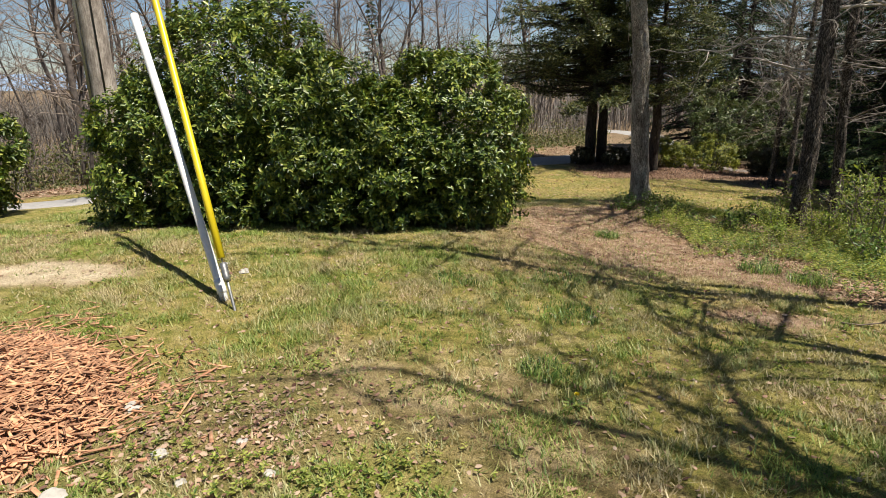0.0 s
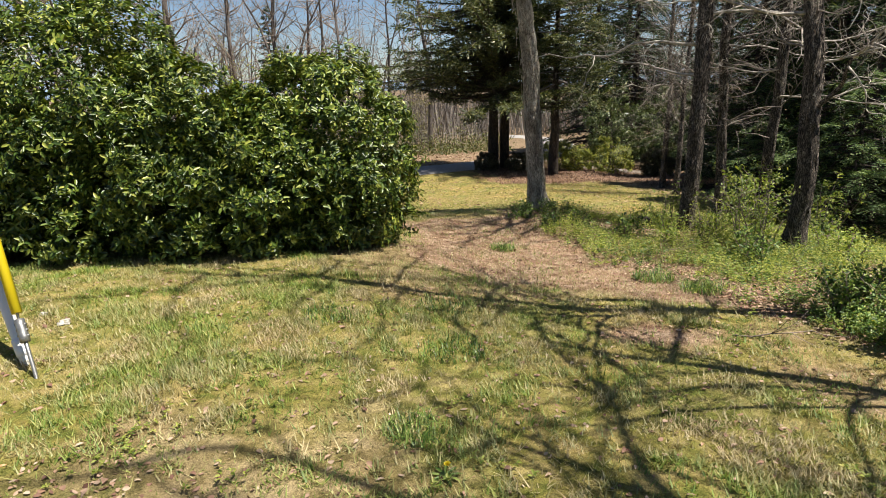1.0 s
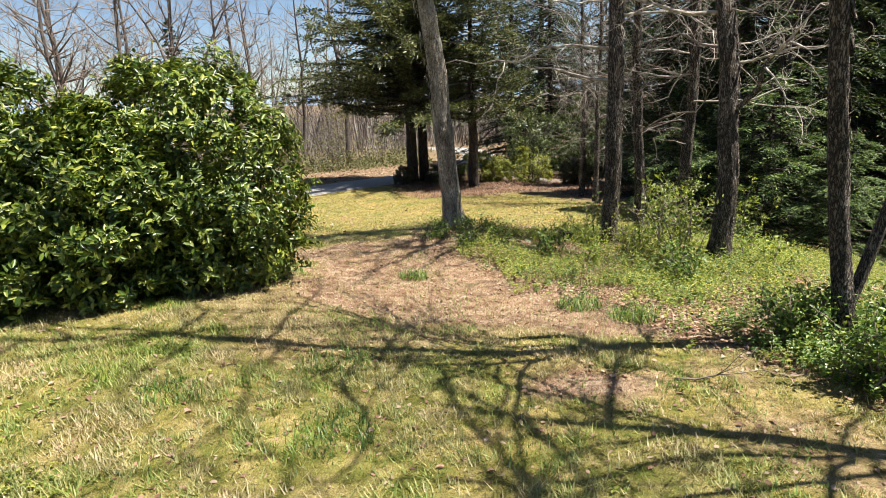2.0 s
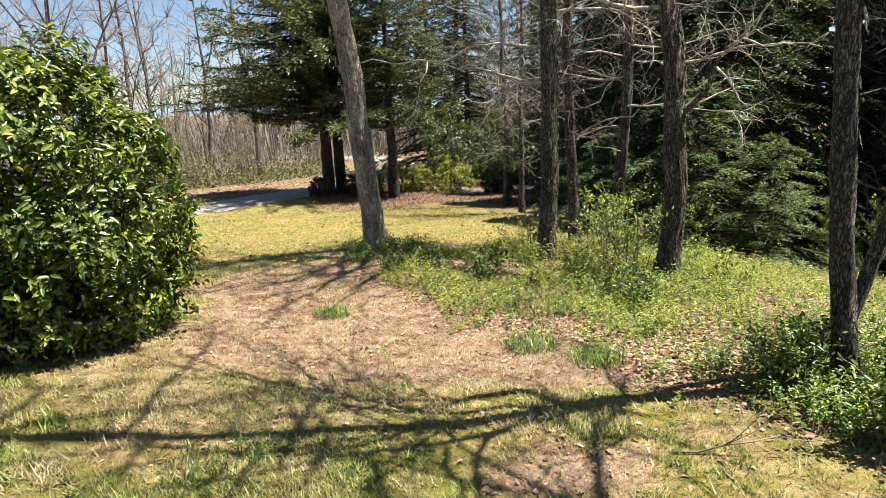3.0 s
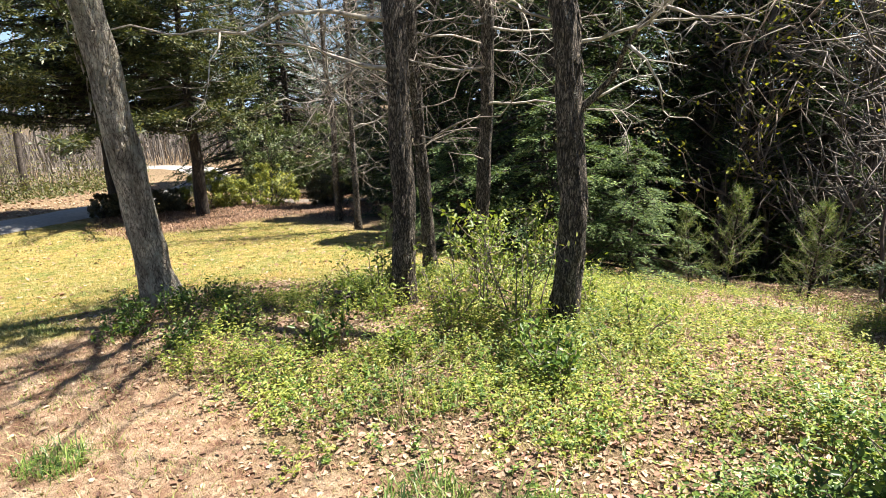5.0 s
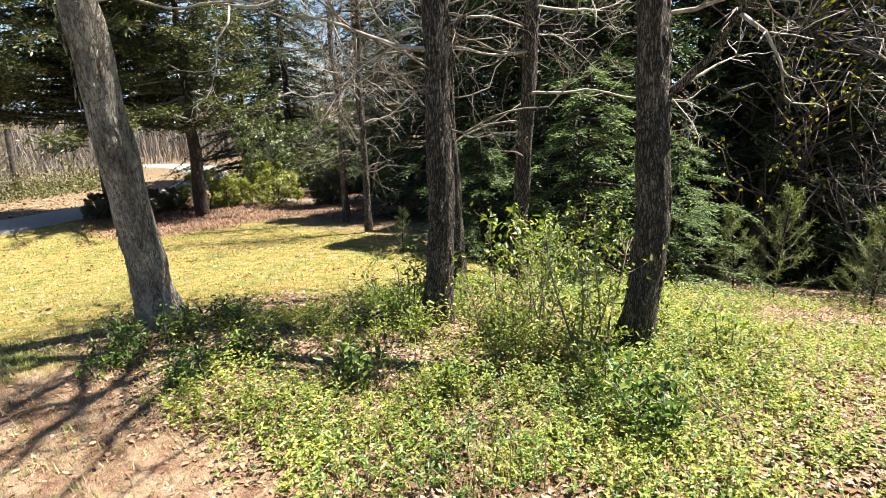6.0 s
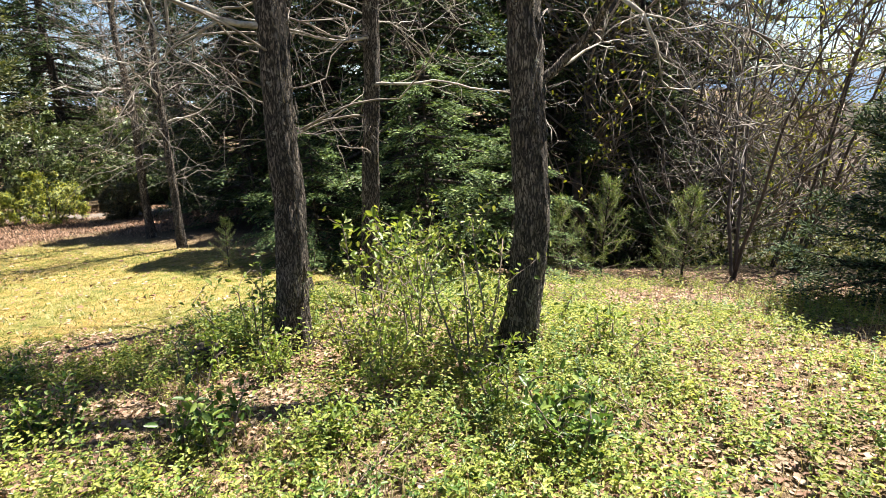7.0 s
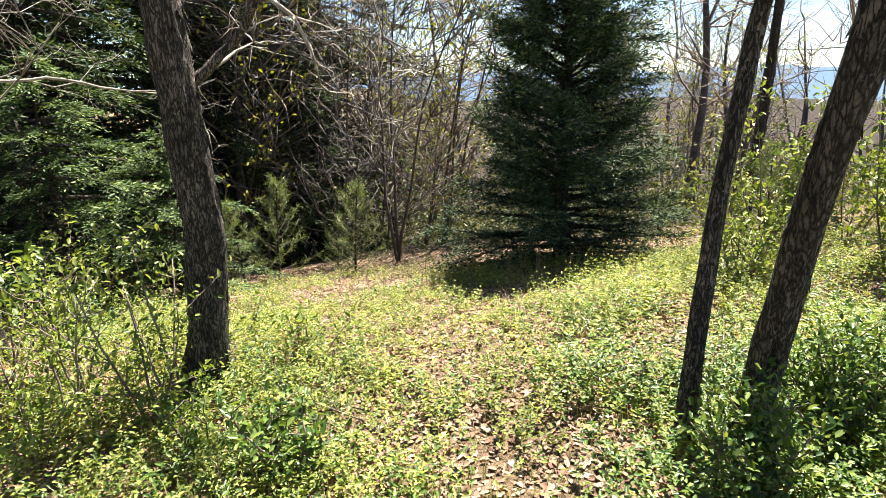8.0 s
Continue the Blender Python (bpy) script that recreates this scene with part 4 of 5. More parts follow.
def pine_sapling(label, height, tufts):
    """A young soft-needled pine."""
    t = thing("pine_sapling", label, "sapling", (0, 0, -500), "pine saplings")
    s = Shape()
    trunk = wander((0, 0, -0.1), (0, 0, 1), height, 8, 0.03, 0.1)
    s.tube(trunk, np.linspace(0.02, 0.004, 9), 6)
    link("stem", s.mesh("stem"), BARK_DARK, t)
    s = Shape()
    P, D = [], []
    for k in range(tufts):
        f = 0.06 + 0.92 * (k + rng.random()) / tufts
        a = k * 2.4 + rng.normal() * 0.3
        q = wander(trunk[0] + (trunk[8] - trunk[0]) * f, (math.cos(a), math.sin(a), 0.15 + 0.7 * f), height * (0.46 * (1.02 - f) ** 0.8) * rng.uniform(0.55, 1.15) + 0.05, 6, 0.1, 0.07)
        s.tube(q, np.linspace(0.006, 0.003, 7), 4)
        for p, d in zip(q[2:], np.diff(q, axis=0)[1:]):
            k2 = 13
            P.append(np.repeat(p[None], k2, 0) + rng.normal(size=(k2, 3)) * 0.008 + unit(d) * rng.uniform(-0.05, 0.03, k2)[:, None])
            D.append(unit(unit(d) * 0.7 + rng.normal(size=(k2, 3)) * 0.55))
    tagged(link("bough_frame", s.mesh("bough_frame"), TWIG_BROWN, t), kind="stuff")
    P, D = np.concatenate(P), np.concatenate(D)
    link("needles", fast_mesh("needles", *blades(P, D, rand_dirs(len(P)), rng.uniform(0.05, 0.10, len(P)), 0.007)), PINE_LEAF, t)["kind"] = "stuff"
    return t


sap = pine_sapling("young bright green pine with soft needles", 1.5, 40)
for x, y, a, h in ((10.98, 6.48, 0, 1.05), (11.15, 7.7, 2, 1.15), (10.7, 8.1, 4, 0.95), (12.1, 6.9, 1, 0.7), (7.6, 12.1, 3, 0.5), (8.3, 1.7, 2, 0.8)):
    put(sap, x, y, a, h)
retire(sap)


# ---- leafy saplings and hedge ----
def leafy_sapling(label, x, y, height, stems, leaf_n, leaf_m, size=0.05):
    t = thing("leafy_sapling", label, "sapling", (x, y, gz(x, y)), "leafy saplings in the bed")
    P = []
    for _ in range(stems):
        s = Shape()
        q = wander((rng.normal() * 0.06, rng.normal() * 0.06, -0.05), (rng.normal() * 0.3, rng.normal() * 0.3, 1), height * rng.uniform(0.6, 1.05), 8, 0.07, 0.05)
        s.tube(q, np.linspace(0.010, 0.003, 9), 5)
        stem = link("stem", s.mesh("stem"), TWIG_BROWN, t)
        for _ in range(7):
            i = rng.integers(2, 9)
            q2 = wander(q[i], (rng.normal(), rng.normal(), 0.5), rng.uniform(0.12, 0.36) * min(1, height), 4, 0.15, 0.05)
            s = Shape()
            s.tube(q2, np.linspace(0.004, 0.002, 5), 4)
            link("shoot", s.mesh("shoot"), TWIG_BROWN, stem)
            P.append(q2[1:])
        P.append(q[4:])
    P = np.concatenate(P)
    P = P[rng.integers(0, len(P), leaf_n)] + rng.normal(size=(leaf_n, 3)) * 0.035
    L = size * rng.uniform(0.6, 1.3, leaf_n)
    foliage = link("leaves", fast_mesh("leaves", *leaves(P, unit(rand_dirs(leaf_n) + W((0, 0, 0.2))), unit(W((0, 0, 1.0)) + rng.normal(size=(leaf_n, 3)) * 0.5), L, L * 0.5)), leaf_m, t)
    tagged(foliage, kind="stuff")
    return t


leafy_sapling("leafy green sapling clump beside a dark trunk", 5.3, 7.0, 1.25, 6, 700, SPRING_LEAF, 0.042)
leafy_sapling("leafy green sapling clump in the bed", 5.45, 7.5, 0.95, 5, 520, SPRING_LEAF, 0.04)
leafy_sapling("twiggy low shrub with small new leaves", 5.15, 7.75, 0.6, 7, 500, COVER_LEAF, 0.034)
for x, y, h in ((4.95, 7.5, 0.4), (5.5, 7.85, 0.55), (4.8, 8.2, 0.4), (5.75, 7.35, 0.45), (6.2, 8.1, 0.9), (4.55, 8.6, 0.35), (6.35, 7.0, 0.5), (5.05, 6.7, 0.35), (5.9, 6.3, 0.4), (4.3, 7.3, 0.3)):
    leafy_sapling("bushy young shrub with small yellow-green leaves", x, y, h, 4, int(480 * h + 80), YOUNG_LEAF, 0.04)
leafy_sapling("slender sapling with large fresh leaves", 5.75, 8.2, 1.35, 3, 240, SPRING_LEAF, 0.075)
leafy_sapling("leafy green sapling at a tree's foot", 5.1, 8.75, 0.75, 6, 420, SPRING_LEAF, 0.05)
leafy_sapling("dark green young shrub in the ground cover", 4.75, 6.2, 0.55, 6, 420, COVER_DARK, 0.05)
leafy_sapling("dark green young shrub in the ground cover", 3.95, 7.9, 0.35, 6, 260, COVER_DARK, 0.055)
for x, y, h in ((3.0, 9.5, 0.26), (3.35, 9.3, 0.3), (2.8, 9.05, 0.22), (3.75, 9.6, 0.25), (3.1, 8.55, 0.22), (3.6, 8.7, 0.25)):
    leafy_sapling("low dark green vines at the leaning tree's foot", x, y, h, 8, 420, COVER_DARK, 0.04)
leafy_sapling("leafy vine shrub round the leaning trees", 4.45, 3.75, 0.55, 10, 1500, COVER_DARK, 0.037)
leafy_sapling("leafy vine shrub round the leaning trees", 4.15, 4.3, 0.5, 10, 1400, COVER_DARK, 0.036)
leafy_sapling("leafy vine shrub round the leaning trees", 4.0, 3.6, 0.5, 10, 1500, COVER_DARK, 0.037)
leafy_sapling("tall light green brush behind the leaning trees", 7.6, 2.2, 1.7, 9, 1100, SPRING_LEAF, 0.06)
leafy_sapling("tall light green brush behind the leaning trees", 6.4, 1.9, 1.5, 9, 1100, SPRING_LEAF, 0.06)
leafy_sapling("tall light green brush behind the leaning trees", 6.6, 2.9, 0.8, 9, 800, SPRING_LEAF, 0.05)
for x, y, h in ((7.9, 1.1, 1.3), (8.9, 1.9, 1.0), (7.2, 0.6, 1.6), (9.6, 0.9, 1.2), (6.9, 1.4, 1.0)):
    leafy_sapling("light green leafy brush behind the leaning trees", x, y, h, 7, 650, SPRING_LEAF, 0.06)
leafy_sapling("green sapling among the hemlocks", 8.0, 9.0, 1.2, 5, 420, SPRING_LEAF, 0.06)

for x, y, rx, rz, dark in ((5.65, 24.6, 0.5, 0.42, 1), (7.0, 24.4, 0.5, 0.42, 1), (7.8, 24.5, 0.5, 0.42, 1), (8.65, 24.2, 0.7, 0.72, 0), (9.5, 24.1, 0.6, 0.66, 0), (10.6, 23.2, 0.9, 0.8, 0), (11.8, 21.5, 0.6, 0.62, 1)):
    z = gz(x, y)
    shrub("clipped_shrub", "low dark rounded shrub by the lane" if dark else "low clipped shrub with yellow-green tips", [(0, 0, rz * 0.75, rx, rx, rz)], DARK_LEAF if dark else HEDGE_LEAF, 1500, 0.06,
          "clipped shrubs by the drive", at=(x, y, z), ground=gzz)
for x, y, w, h in ((11.9, 26.2, 1.3, 3.4), (13.6, 24.6, 1.5, 3.5), (15.4, 24.6, 1.5, 3.4), (13.3, 20.4, 1.2, 2.9)):
    shrub("holly_bush", "tall holly with pale glossy leaves under the trees", [(0, 0, h * 0.5, w, w, h * 0.5), (0.2, -0.2, h * 0.25, w * 1.05, w * 1.05, h * 0.3)], HOLLY_LEAF, 1500, 0.11, "hollies under the trees", at=(x, y, gz(x, y)), ground=gzz)

# ---- woods ----
kinds = [woods_tree(13, 0.12, 30), woods_tree(11, 0.08, 28), woods_tree(15, 0.15, 32), woods_tree(9, 0.05, 26), woods_tree(12, 0.10, 30)]
thick = [woods_tree(6.5, 0.03, 66, (YELLOW_LEAF, 0.6), 3, TWIG_BROWN, "thin many-stemmed young tree with budding yellow leaves"), woods_tree(5.0, 0.026, 75, None, 3, FAR_TWIG, "thicket of bare grey stems")]


def sow(count, x0, x1, y0, y1, ok, gap):
    got, tries = [], 0
    while len(got) < count and tries < count * 60:
        tries += 1
        x, y = rng.uniform(x0, x1), rng.uniform(y0, y1)
        if ok(x, y) and all((x - a) ** 2 + (y - c) ** 2 > gap * gap for a, c in got):
            got.append((x, y))
    return got


for x, y in sow(62, -40, 12, 18, 62, lambda x, y: y > road_mid(x) + 8.0 and not (x > 6 and y > 28), 1.6):
    put(kinds[rng.integers(5)], x, y, rng.uniform(0, 6), rng.uniform(0.8, 1.25), rng.normal() * 0.05)
for x, y in sow(44, 20, 60, -26, 10, lambda x, y: y < 10 - 0.05 * x, 2.4):
    put(kinds[rng.integers(5)], x, y, rng.uniform(0, 6), rng.uniform(0.75, 1.15), rng.normal() * 0.06)
for x, y in sow(24, 20, 45, 30, 62, lambda x, y: True, 2.5):
    put(kinds[rng.integers(5)], x, y, rng.uniform(0, 6), rng.uniform(0.8, 1.2), rng.normal() * 0.05)
for x, y in ((13.2, 8.8), (17.0, 7.3), (12.8, -0.5), (12.1, -1.6), (16.7, -1.6), (-9.2, 14.5), (-7.6, 17.0), (-8.6, 18.6)):
    put(kinds[int(x * 3) % 5], x, y, x, 0.9, 0.04)
for k, (x, y) in enumerate(sow(22, 12.3, 22, 4.0, 10.5, lambda x, y: True, 1.0)):
    tagged(put(thick[k % 2], x, y, k * 1.3, rng.uniform(0.8, 1.2)), group="thicket behind the clearing")
for k, (x, y) in enumerate(sow(12, 14, 26, -8, 3.2, lambda x, y: True, 1.6)):
    tagged(put(thick[(k + 1) % 2], x, y, k * 1.3, rng.uniform(0.6, 1.0)), group="thicket behind the clearing")
for k, (x, y) in enumerate(sow(40, -30, 9, 12, 44, lambda x, y: 8.0 < y - road_mid(x) < 14, 1.1)):
    tagged(put(thick[k % 2], x, y, k * 1.3, rng.uniform(0.45, 0.75)), group="thicket behind the lane")
for o in kinds + thick:
    retire(o)

# far trunks and brush that nobody could count
s = Shape()
for _ in range(480):
    a = rng.uniform(-0.9, 0.75)
    d = rng.uniform(48, 120)
    x, y = d * math.sin(a), d * math.cos(a)
    if a > 0.15 and d < 70:
        continue
    h = rng.uniform(7, 14)
    q = wander((x, y, gz(x, y) - 0.3), (rng.normal() * 0.1, rng.normal() * 0.1, 1), h, 4, 0.13, 0.05)
    s.tube(q, np.linspace(rng.uniform(0.06, 0.15), 0.02, 5), 4)
    for _ in range(12):
        i = rng.integers(1, 5)
        q2 = wander(q[i], (rng.normal(), rng.normal(), 0.8), h * rng.uniform(0.12, 0.28), 3, 0.25, 0.1)
        s.tube(q2, np.linspace(0.03, 0.01, 4), 3)
tagged(link("far_woods", s.mesh("far_woods"), FAR_TWIG), "bare brown winter woods in the distance", "woods", kind="stuff")
s = Shape()
for _ in range(800):
    x, y = rng.uniform(28, 150), rng.uniform(-130, 6)
    h = rng.uniform(5, 9)
    q = wander((x, y, gz(x, y) - 0.3), (rng.normal() * 0.06, rng.normal() * 0.06, 1), h, 4, 0.05, 0.02)
    s.tube(q, np.linspace(0.15, 0.03, 5), 4)
    for _ in range(6):
        i = rng.integers(1, 5)
        q2 = wander(q[i], (rng.normal(), rng.normal(), 0.8), h * 0.3, 3, 0.2, 0.1)
        s.tube(q2, np.linspace(0.05, 0.015, 4), 3)
tagged(link("valley_woods", s.mesh("valley_woods"), FAR_TWIG), "bare woods falling away into the valley", "woods", kind="stuff")


def scatter_brush(name, label, count, place, size, leaf_m, tall):
    """Low leafy and twiggy brush."""
    x, y = place(count)
    z = ground_z(x, y)
    clump = vnoise(x, y, 0.5, 61)
    P = np.stack((x, y, z + rng.random(len(x)) ** 1.6 * tall * (0.3 + clump)), 1)
    L = size * rng.uniform(0.6, 1.4, len(x))
    return tagged(link(name, fast_mesh(name, *leaves(P, rand_dirs(len(P)), rand_dirs(len(P)), L, L * 0.5)), leaf_m), label, "brush", kind="stuff")


def bank(n):
    x = rng.uniform(-30, 10, n)
    return x, road_mid(x) + 6.6 + rng.gamma(2.0, 1.8, n)


scatter_brush("roadside_brush", "low tangled green and brown brush behind the lane", 26000, bank, 0.13, BRUSH_LEAF, 1.5)
scatter_brush("thicket_brush", "tangled brown and yellow-green brush in the thicket", 12000, lambda n: (rng.uniform(13.5, 25, n), rng.uniform(2.6, 10.5, n)), 0.08, BRUSH_LEAF, 2.6)
scatter_brush("hillside_brush", "low green brush under the trees past the fir", 22000, lambda n: (10.5 + 30 * rng.random(n) ** 1.5, rng.uniform(-22, 3.0, n)), 0.11, BRUSH_LEAF, 1.3)

# ---- lawn, ground cover, dead leaves ----
def tufts(name, label, category, P, H, W_, lean, material, flat=False):
    """Bent grass blades, three faces each."""
    n = len(P)
    a = rng.uniform(0, 2 * np.pi, n)
    d = np.stack((np.cos(a), np.sin(a), np.zeros(n)), 1)
    sd = np.stack((-np.sin(a), np.cos(a), np.zeros(n)), 1) * (W_ * 0.5)[:, None]
    up = np.array((0, 0, 1.0))
    k = lean[:, None]
    mid = P + up * (H * 0.55)[:, None] + d * (H * 0.25)[:, None] * k
    tip = P + up * (H * 0.95)[:, None] * (1 - 0.35 * k) + d * (H * 0.85)[:, None] * k
    if flat:
        tip = P + up * (H * 0.8)[:, None] + d * (H * 0.9)[:, None] * k
        v = np.stack((P - sd, P + sd, tip), 1).reshape(-1, 3)
        return tagged(link(name, fast_mesh(name, v, np.arange(n * 3), np.full(n, 3)), material), label, category, kind="stuff")
    v = np.stack((P - sd, P + sd, mid + sd * 0.7, mid - sd * 0.7, tip), 1).reshape(-1, 3)
    base = np.arange(n)[:, None] * 5
    f = (base + np.array([[0, 1, 2, 3, 3, 2, 4]])).ravel()
    return tagged(link(name, fast_mesh(name, v, f, np.tile([4, 3], n)), material), label, category, kind="stuff")


def spread(n, x0, x1, y0, y1, power=1.0):
    x = rng.uniform(x0, x1, n)
    y = y0 + (y1 - y0) * rng.random(n) ** power
    return x, y


x, y = spread(820000, -5.5, 4.4, 1.0, 10.5, 1.35)
e, li, mo, st = covers(x, y)
dens = 0.12 + 0.88 * smooth01(0.40, 0.60, vnoise(x, y, 1.3, 71) * 0.35 + vnoise(x, y, 5.0, 72) * 0.35 + vnoise(x, y, 13.0, 74) * 0.3)
keep = (rng.random(len(x)) < dens * np.clip(1 - e * 0.9 - li * 0.75, 0.03, 1)) & (np.hypot((x + 2.8) / 1.15, (y - 2.35) / 1.05) > 0.9)
x, y = x[keep], y[keep]
P = np.stack((x, y, ground_z(x, y) - 0.004), 1)
n = len(x)
tuft = 0.5 * vnoise(x, y, 2.2, 73) + 0.7 * vnoise(x, y, 7.0, 75)
tufts("lawn_grass", "short patchy lawn grass, green and straw-coloured", "grass", P, rng.uniform(0.018, 0.05, n) * (0.5 + 1.1 * tuft), rng.uniform(0.005, 0.010, n), rng.uniform(0.1, 1.5, n), GRASS_LEAF, True)

x, y = spread(75000, -9, 9, 9.5, 22.0)
e, li, mo, st = covers(x, y)
keep = (rng.random(len(x)) < np.clip(mo, 0, 1) * np.clip(1 - st, 0.05, 1)) & (y < road_mid(x) - 1.2)
x, y = x[keep], y[keep]
n = len(x)
tufts("far_lawn_grass", "short mossy yellow-green lawn grass", "grass", np.stack((x, y, ground_z(x, y)), 1), rng.uniform(0.015, 0.045, n) * (0.6 + vnoise(x, y, 1.5, 76)), rng.uniform(0.008, 0.018, n), rng.uniform(0.4, 1.6, n), MOSS_GRASS, True)

# bare stems of the undergrowth behind the lane
x = rng.uniform(-45, 12, 12000)
y = road_mid(x) + 8.0 + 34 * rng.random(12000) ** 1.3
keep = ~((x > 7) & (y < 52 + 0 * x) & (y < 34 + 1.9 * (x - 7) + 4))
x, y = x[keep], y[keep]
n = len(x)
tufts("undergrowth_stems", "bare grey-brown stems of undergrowth in the woods", "brush", np.stack((x, y, ground_z(x, y) - 0.05), 1), 0.5 + 2.7 * rng.random(n) ** 1.6, rng.uniform(0.012, 0.03, n), rng.uniform(0.0, 1.1, n), FAR_TWIG)
x, y = spread(20000, -75, 60, 52, 125)
x, y = x * y / 90, y
n = len(x)
tufts("distant_undergrowth", "grey-brown winter brush of the distant woods", "brush", np.stack((x, y, ground_z(x, y) - 0.1), 1), 1.8 + 5.0 * rng.random(n) ** 1.4, rng.uniform(0.03, 0.07, n), rng.uniform(0.1, 0.9, n), FAR_TWIG)

x, y = rng.uniform(30, 150, 14000), rng.uniform(-125, 6, 14000)
n = len(x)
tufts("valley_undergrowth", "grey-brown winter brush down the valley side", "brush", np.stack((x, y, ground_z(x, y) - 0.1), 1), 1.2 + 3.4 * rng.random(n) ** 1.4, rng.uniform(0.03, 0.08, n), rng.uniform(0.1, 0.9, n), FAR_TWIG)

# clumps of coarse grass
for x0, y0, r0, h0 in ((2.08, 7.35, 0.17, 0.13), (0.55, 3.0, 0.16, 0.09), (0.05, 4.6, 0.2, 0.08), (1.0, 4.9, 0.25, 0.08), (3.25, 5.75, 0.2, 0.15), (3.5, 5.3, 0.2, 0.17), (0.9, 4.0, 0.25, 0.09)):
    k = 260
    a, r = rng.uniform(0, 2 * np.pi, k), r0 * np.sqrt(rng.random(k))
    x, y = x0 + r * np.cos(a), y0 + r * np.sin(a)
    tufts("grass_clump", "dark green clump of coarse grass", "grass", np.stack((x, y, ground_z(x, y)), 1), rng.uniform(0.3, 1.1, k) * h0, np.full(k, 0.007), rng.uniform(0.3, 1.9, k), COVER_DARK)
# dry stalks
for x0, y0, r0, h0, k in ((3.75, 6.5, 0.2, 0.5, 26), (8.1, 4.9, 0.8, 0.45, 120), (8.3, 3.2, 0.7, 0.4, 120), (7.9, 4.2, 0.5, 0.35, 80)):
    x, y = x0 + rng.normal(size=k) * r0 * 0.6, y0 + rng.normal(size=k) * r0 * 0.6
    tufts("dry_stalks", "dry tan grass stalks standing in the bed", "grass", np.stack((x, y, ground_z(x, y)), 1), rng.uniform(0.4, 1.1, k) * h0, np.full(k, 0.006), rng.uniform(0.05, 0.5, k), STRAW)


def cover_plants(name, label, count, region, material, height, leaf, per, gate):
    """Sprigs of paired leaves, gathered in small patches over the bed."""
    x, y = spread(count // 8, *region)
    keep = rng.random(len(x)) < gate(x, y)
    x, y = np.repeat(x[keep], 8), np.repeat(y[keep], 8)
    n = len(x)
    wide = np.repeat(rng.uniform(0.05, 0.15, n // 8), 8)
    tall = np.repeat(rng.uniform(0.35, 1.3, n // 8), 8)
    off = rng.normal(size=(2, n))
    x, y = x + off[0] * wide, y + off[1] * wide
    z = ground_z(x, y)
    h = height * rng.uniform(0.5, 1.15, n) * tall * (0.35 + 1.3 * vnoise(x, y, 1.7, 81)) * (1.1 - 0.25 * np.minimum(np.hypot(*off), 2.4))
    lean = off.T * 0.3 + rng.normal(size=(n, 2)) * 0.25
    turn = rng.uniform(0, 2 * np.pi, n)
    P, D, L = [], [], []
    for j in range(per):
        f = ((j // 2 + 0.6 + 0.4 * rng.random(n)) / ((per + 1) // 2)) ** 0.7
        a = turn + (j % 2) * np.pi + (j // 2) * 1.4 + rng.normal(size=n) * 0.25
        P.append(np.stack((x + lean[:, 0] * h * f, y + lean[:, 1] * h * f, z + 0.01 + h * f), 1))
        D.append(np.stack((np.cos(a), np.sin(a), rng.uniform(-0.1, 0.75, n)), 1))
        L.append(leaf * rng.uniform(0.7, 1.4, n) * (1.15 - 0.35 * f))
    P, D, L = np.concatenate(P), np.concatenate(D), np.concatenate(L)
    N = np.array((0, 0, 1.0)) + rng.normal(size=P.shape) * 0.3
    return tagged(link(name, fast_mesh(name, *leaves(P, D, N, L, L * 0.5)), material), label, "ground cover", kind="stuff")


def bed_gate(x, y):
    b_ = inside_bed(x, y)
    n_ = vnoise(x, y, 1.0, 82) * 0.55 + vnoise(x, y, 3.3, 83) * 0.45
    west = 1 - 0.3 * smooth01(0, 1, np.minimum(5.2 - x, y - 6.3) * 0.8)
    return smooth01(0.0, 0.5, b_) * np.maximum(0.05 + 0.95 * smooth01(0.42, 0.58, n_), 0.3 * smooth01(0, 0.8, np.minimum.reduce([x - 3.6, 8.4 - x, 8.4 - y]))) * west * (1 - 0.85 * smooth01(7.6, 9.2, x))


cover_plants("ground_cover", "bright green creeping ground cover over dead leaves", 56000, (2.8, 11.0, 0.6, 10.8), COVER_LEAF, 0.22, 0.028, 7, bed_gate)
cover_plants("bed_weeds", "taller dark green vines and weeds in the bed", 13000, (2.8, 8.5, 2.0, 10.6), COVER_DARK, 0.24, 0.030, 8, lambda x, y: bed_gate(x, y) * smooth01(0.45, 0.7, 0.6 * vnoise(x, y, 0.8, 84) + 0.4 * vnoise(x, y, 2.7, 87)))
cover_plants("vine_bank", "dense leafy green vines at the bed's near edge", 3600, (3.3, 5.2, 1.8, 5.2), COVER_DARK, 0.32, 0.031, 12, lambda x, y: smooth01(0.1, 0.6, inside_bed(x, y)) * (1 - smooth01(4.0, 5.2, y)))
cover_plants("mulch_weeds", "green weeds by the mulch heap", 800, (-2.0, -0.2, 1.4, 3.4), COVER_LEAF, 0.05, 0.022, 6, lambda x, y: smooth01(0.45, 0.7, vnoise(x, y, 3.7, 86)))
cover_plants("lawn_weeds", "small broad-leaved weeds in the lawn", 5200, (-5.0, 3.6, 1.0, 9.0), COVER_LEAF, 0.035, 0.022, 5, lambda x, y: smooth01(0.55, 0.8, vnoise(x, y, 1.7, 85)) * (1 - covers(x, y)[0]))


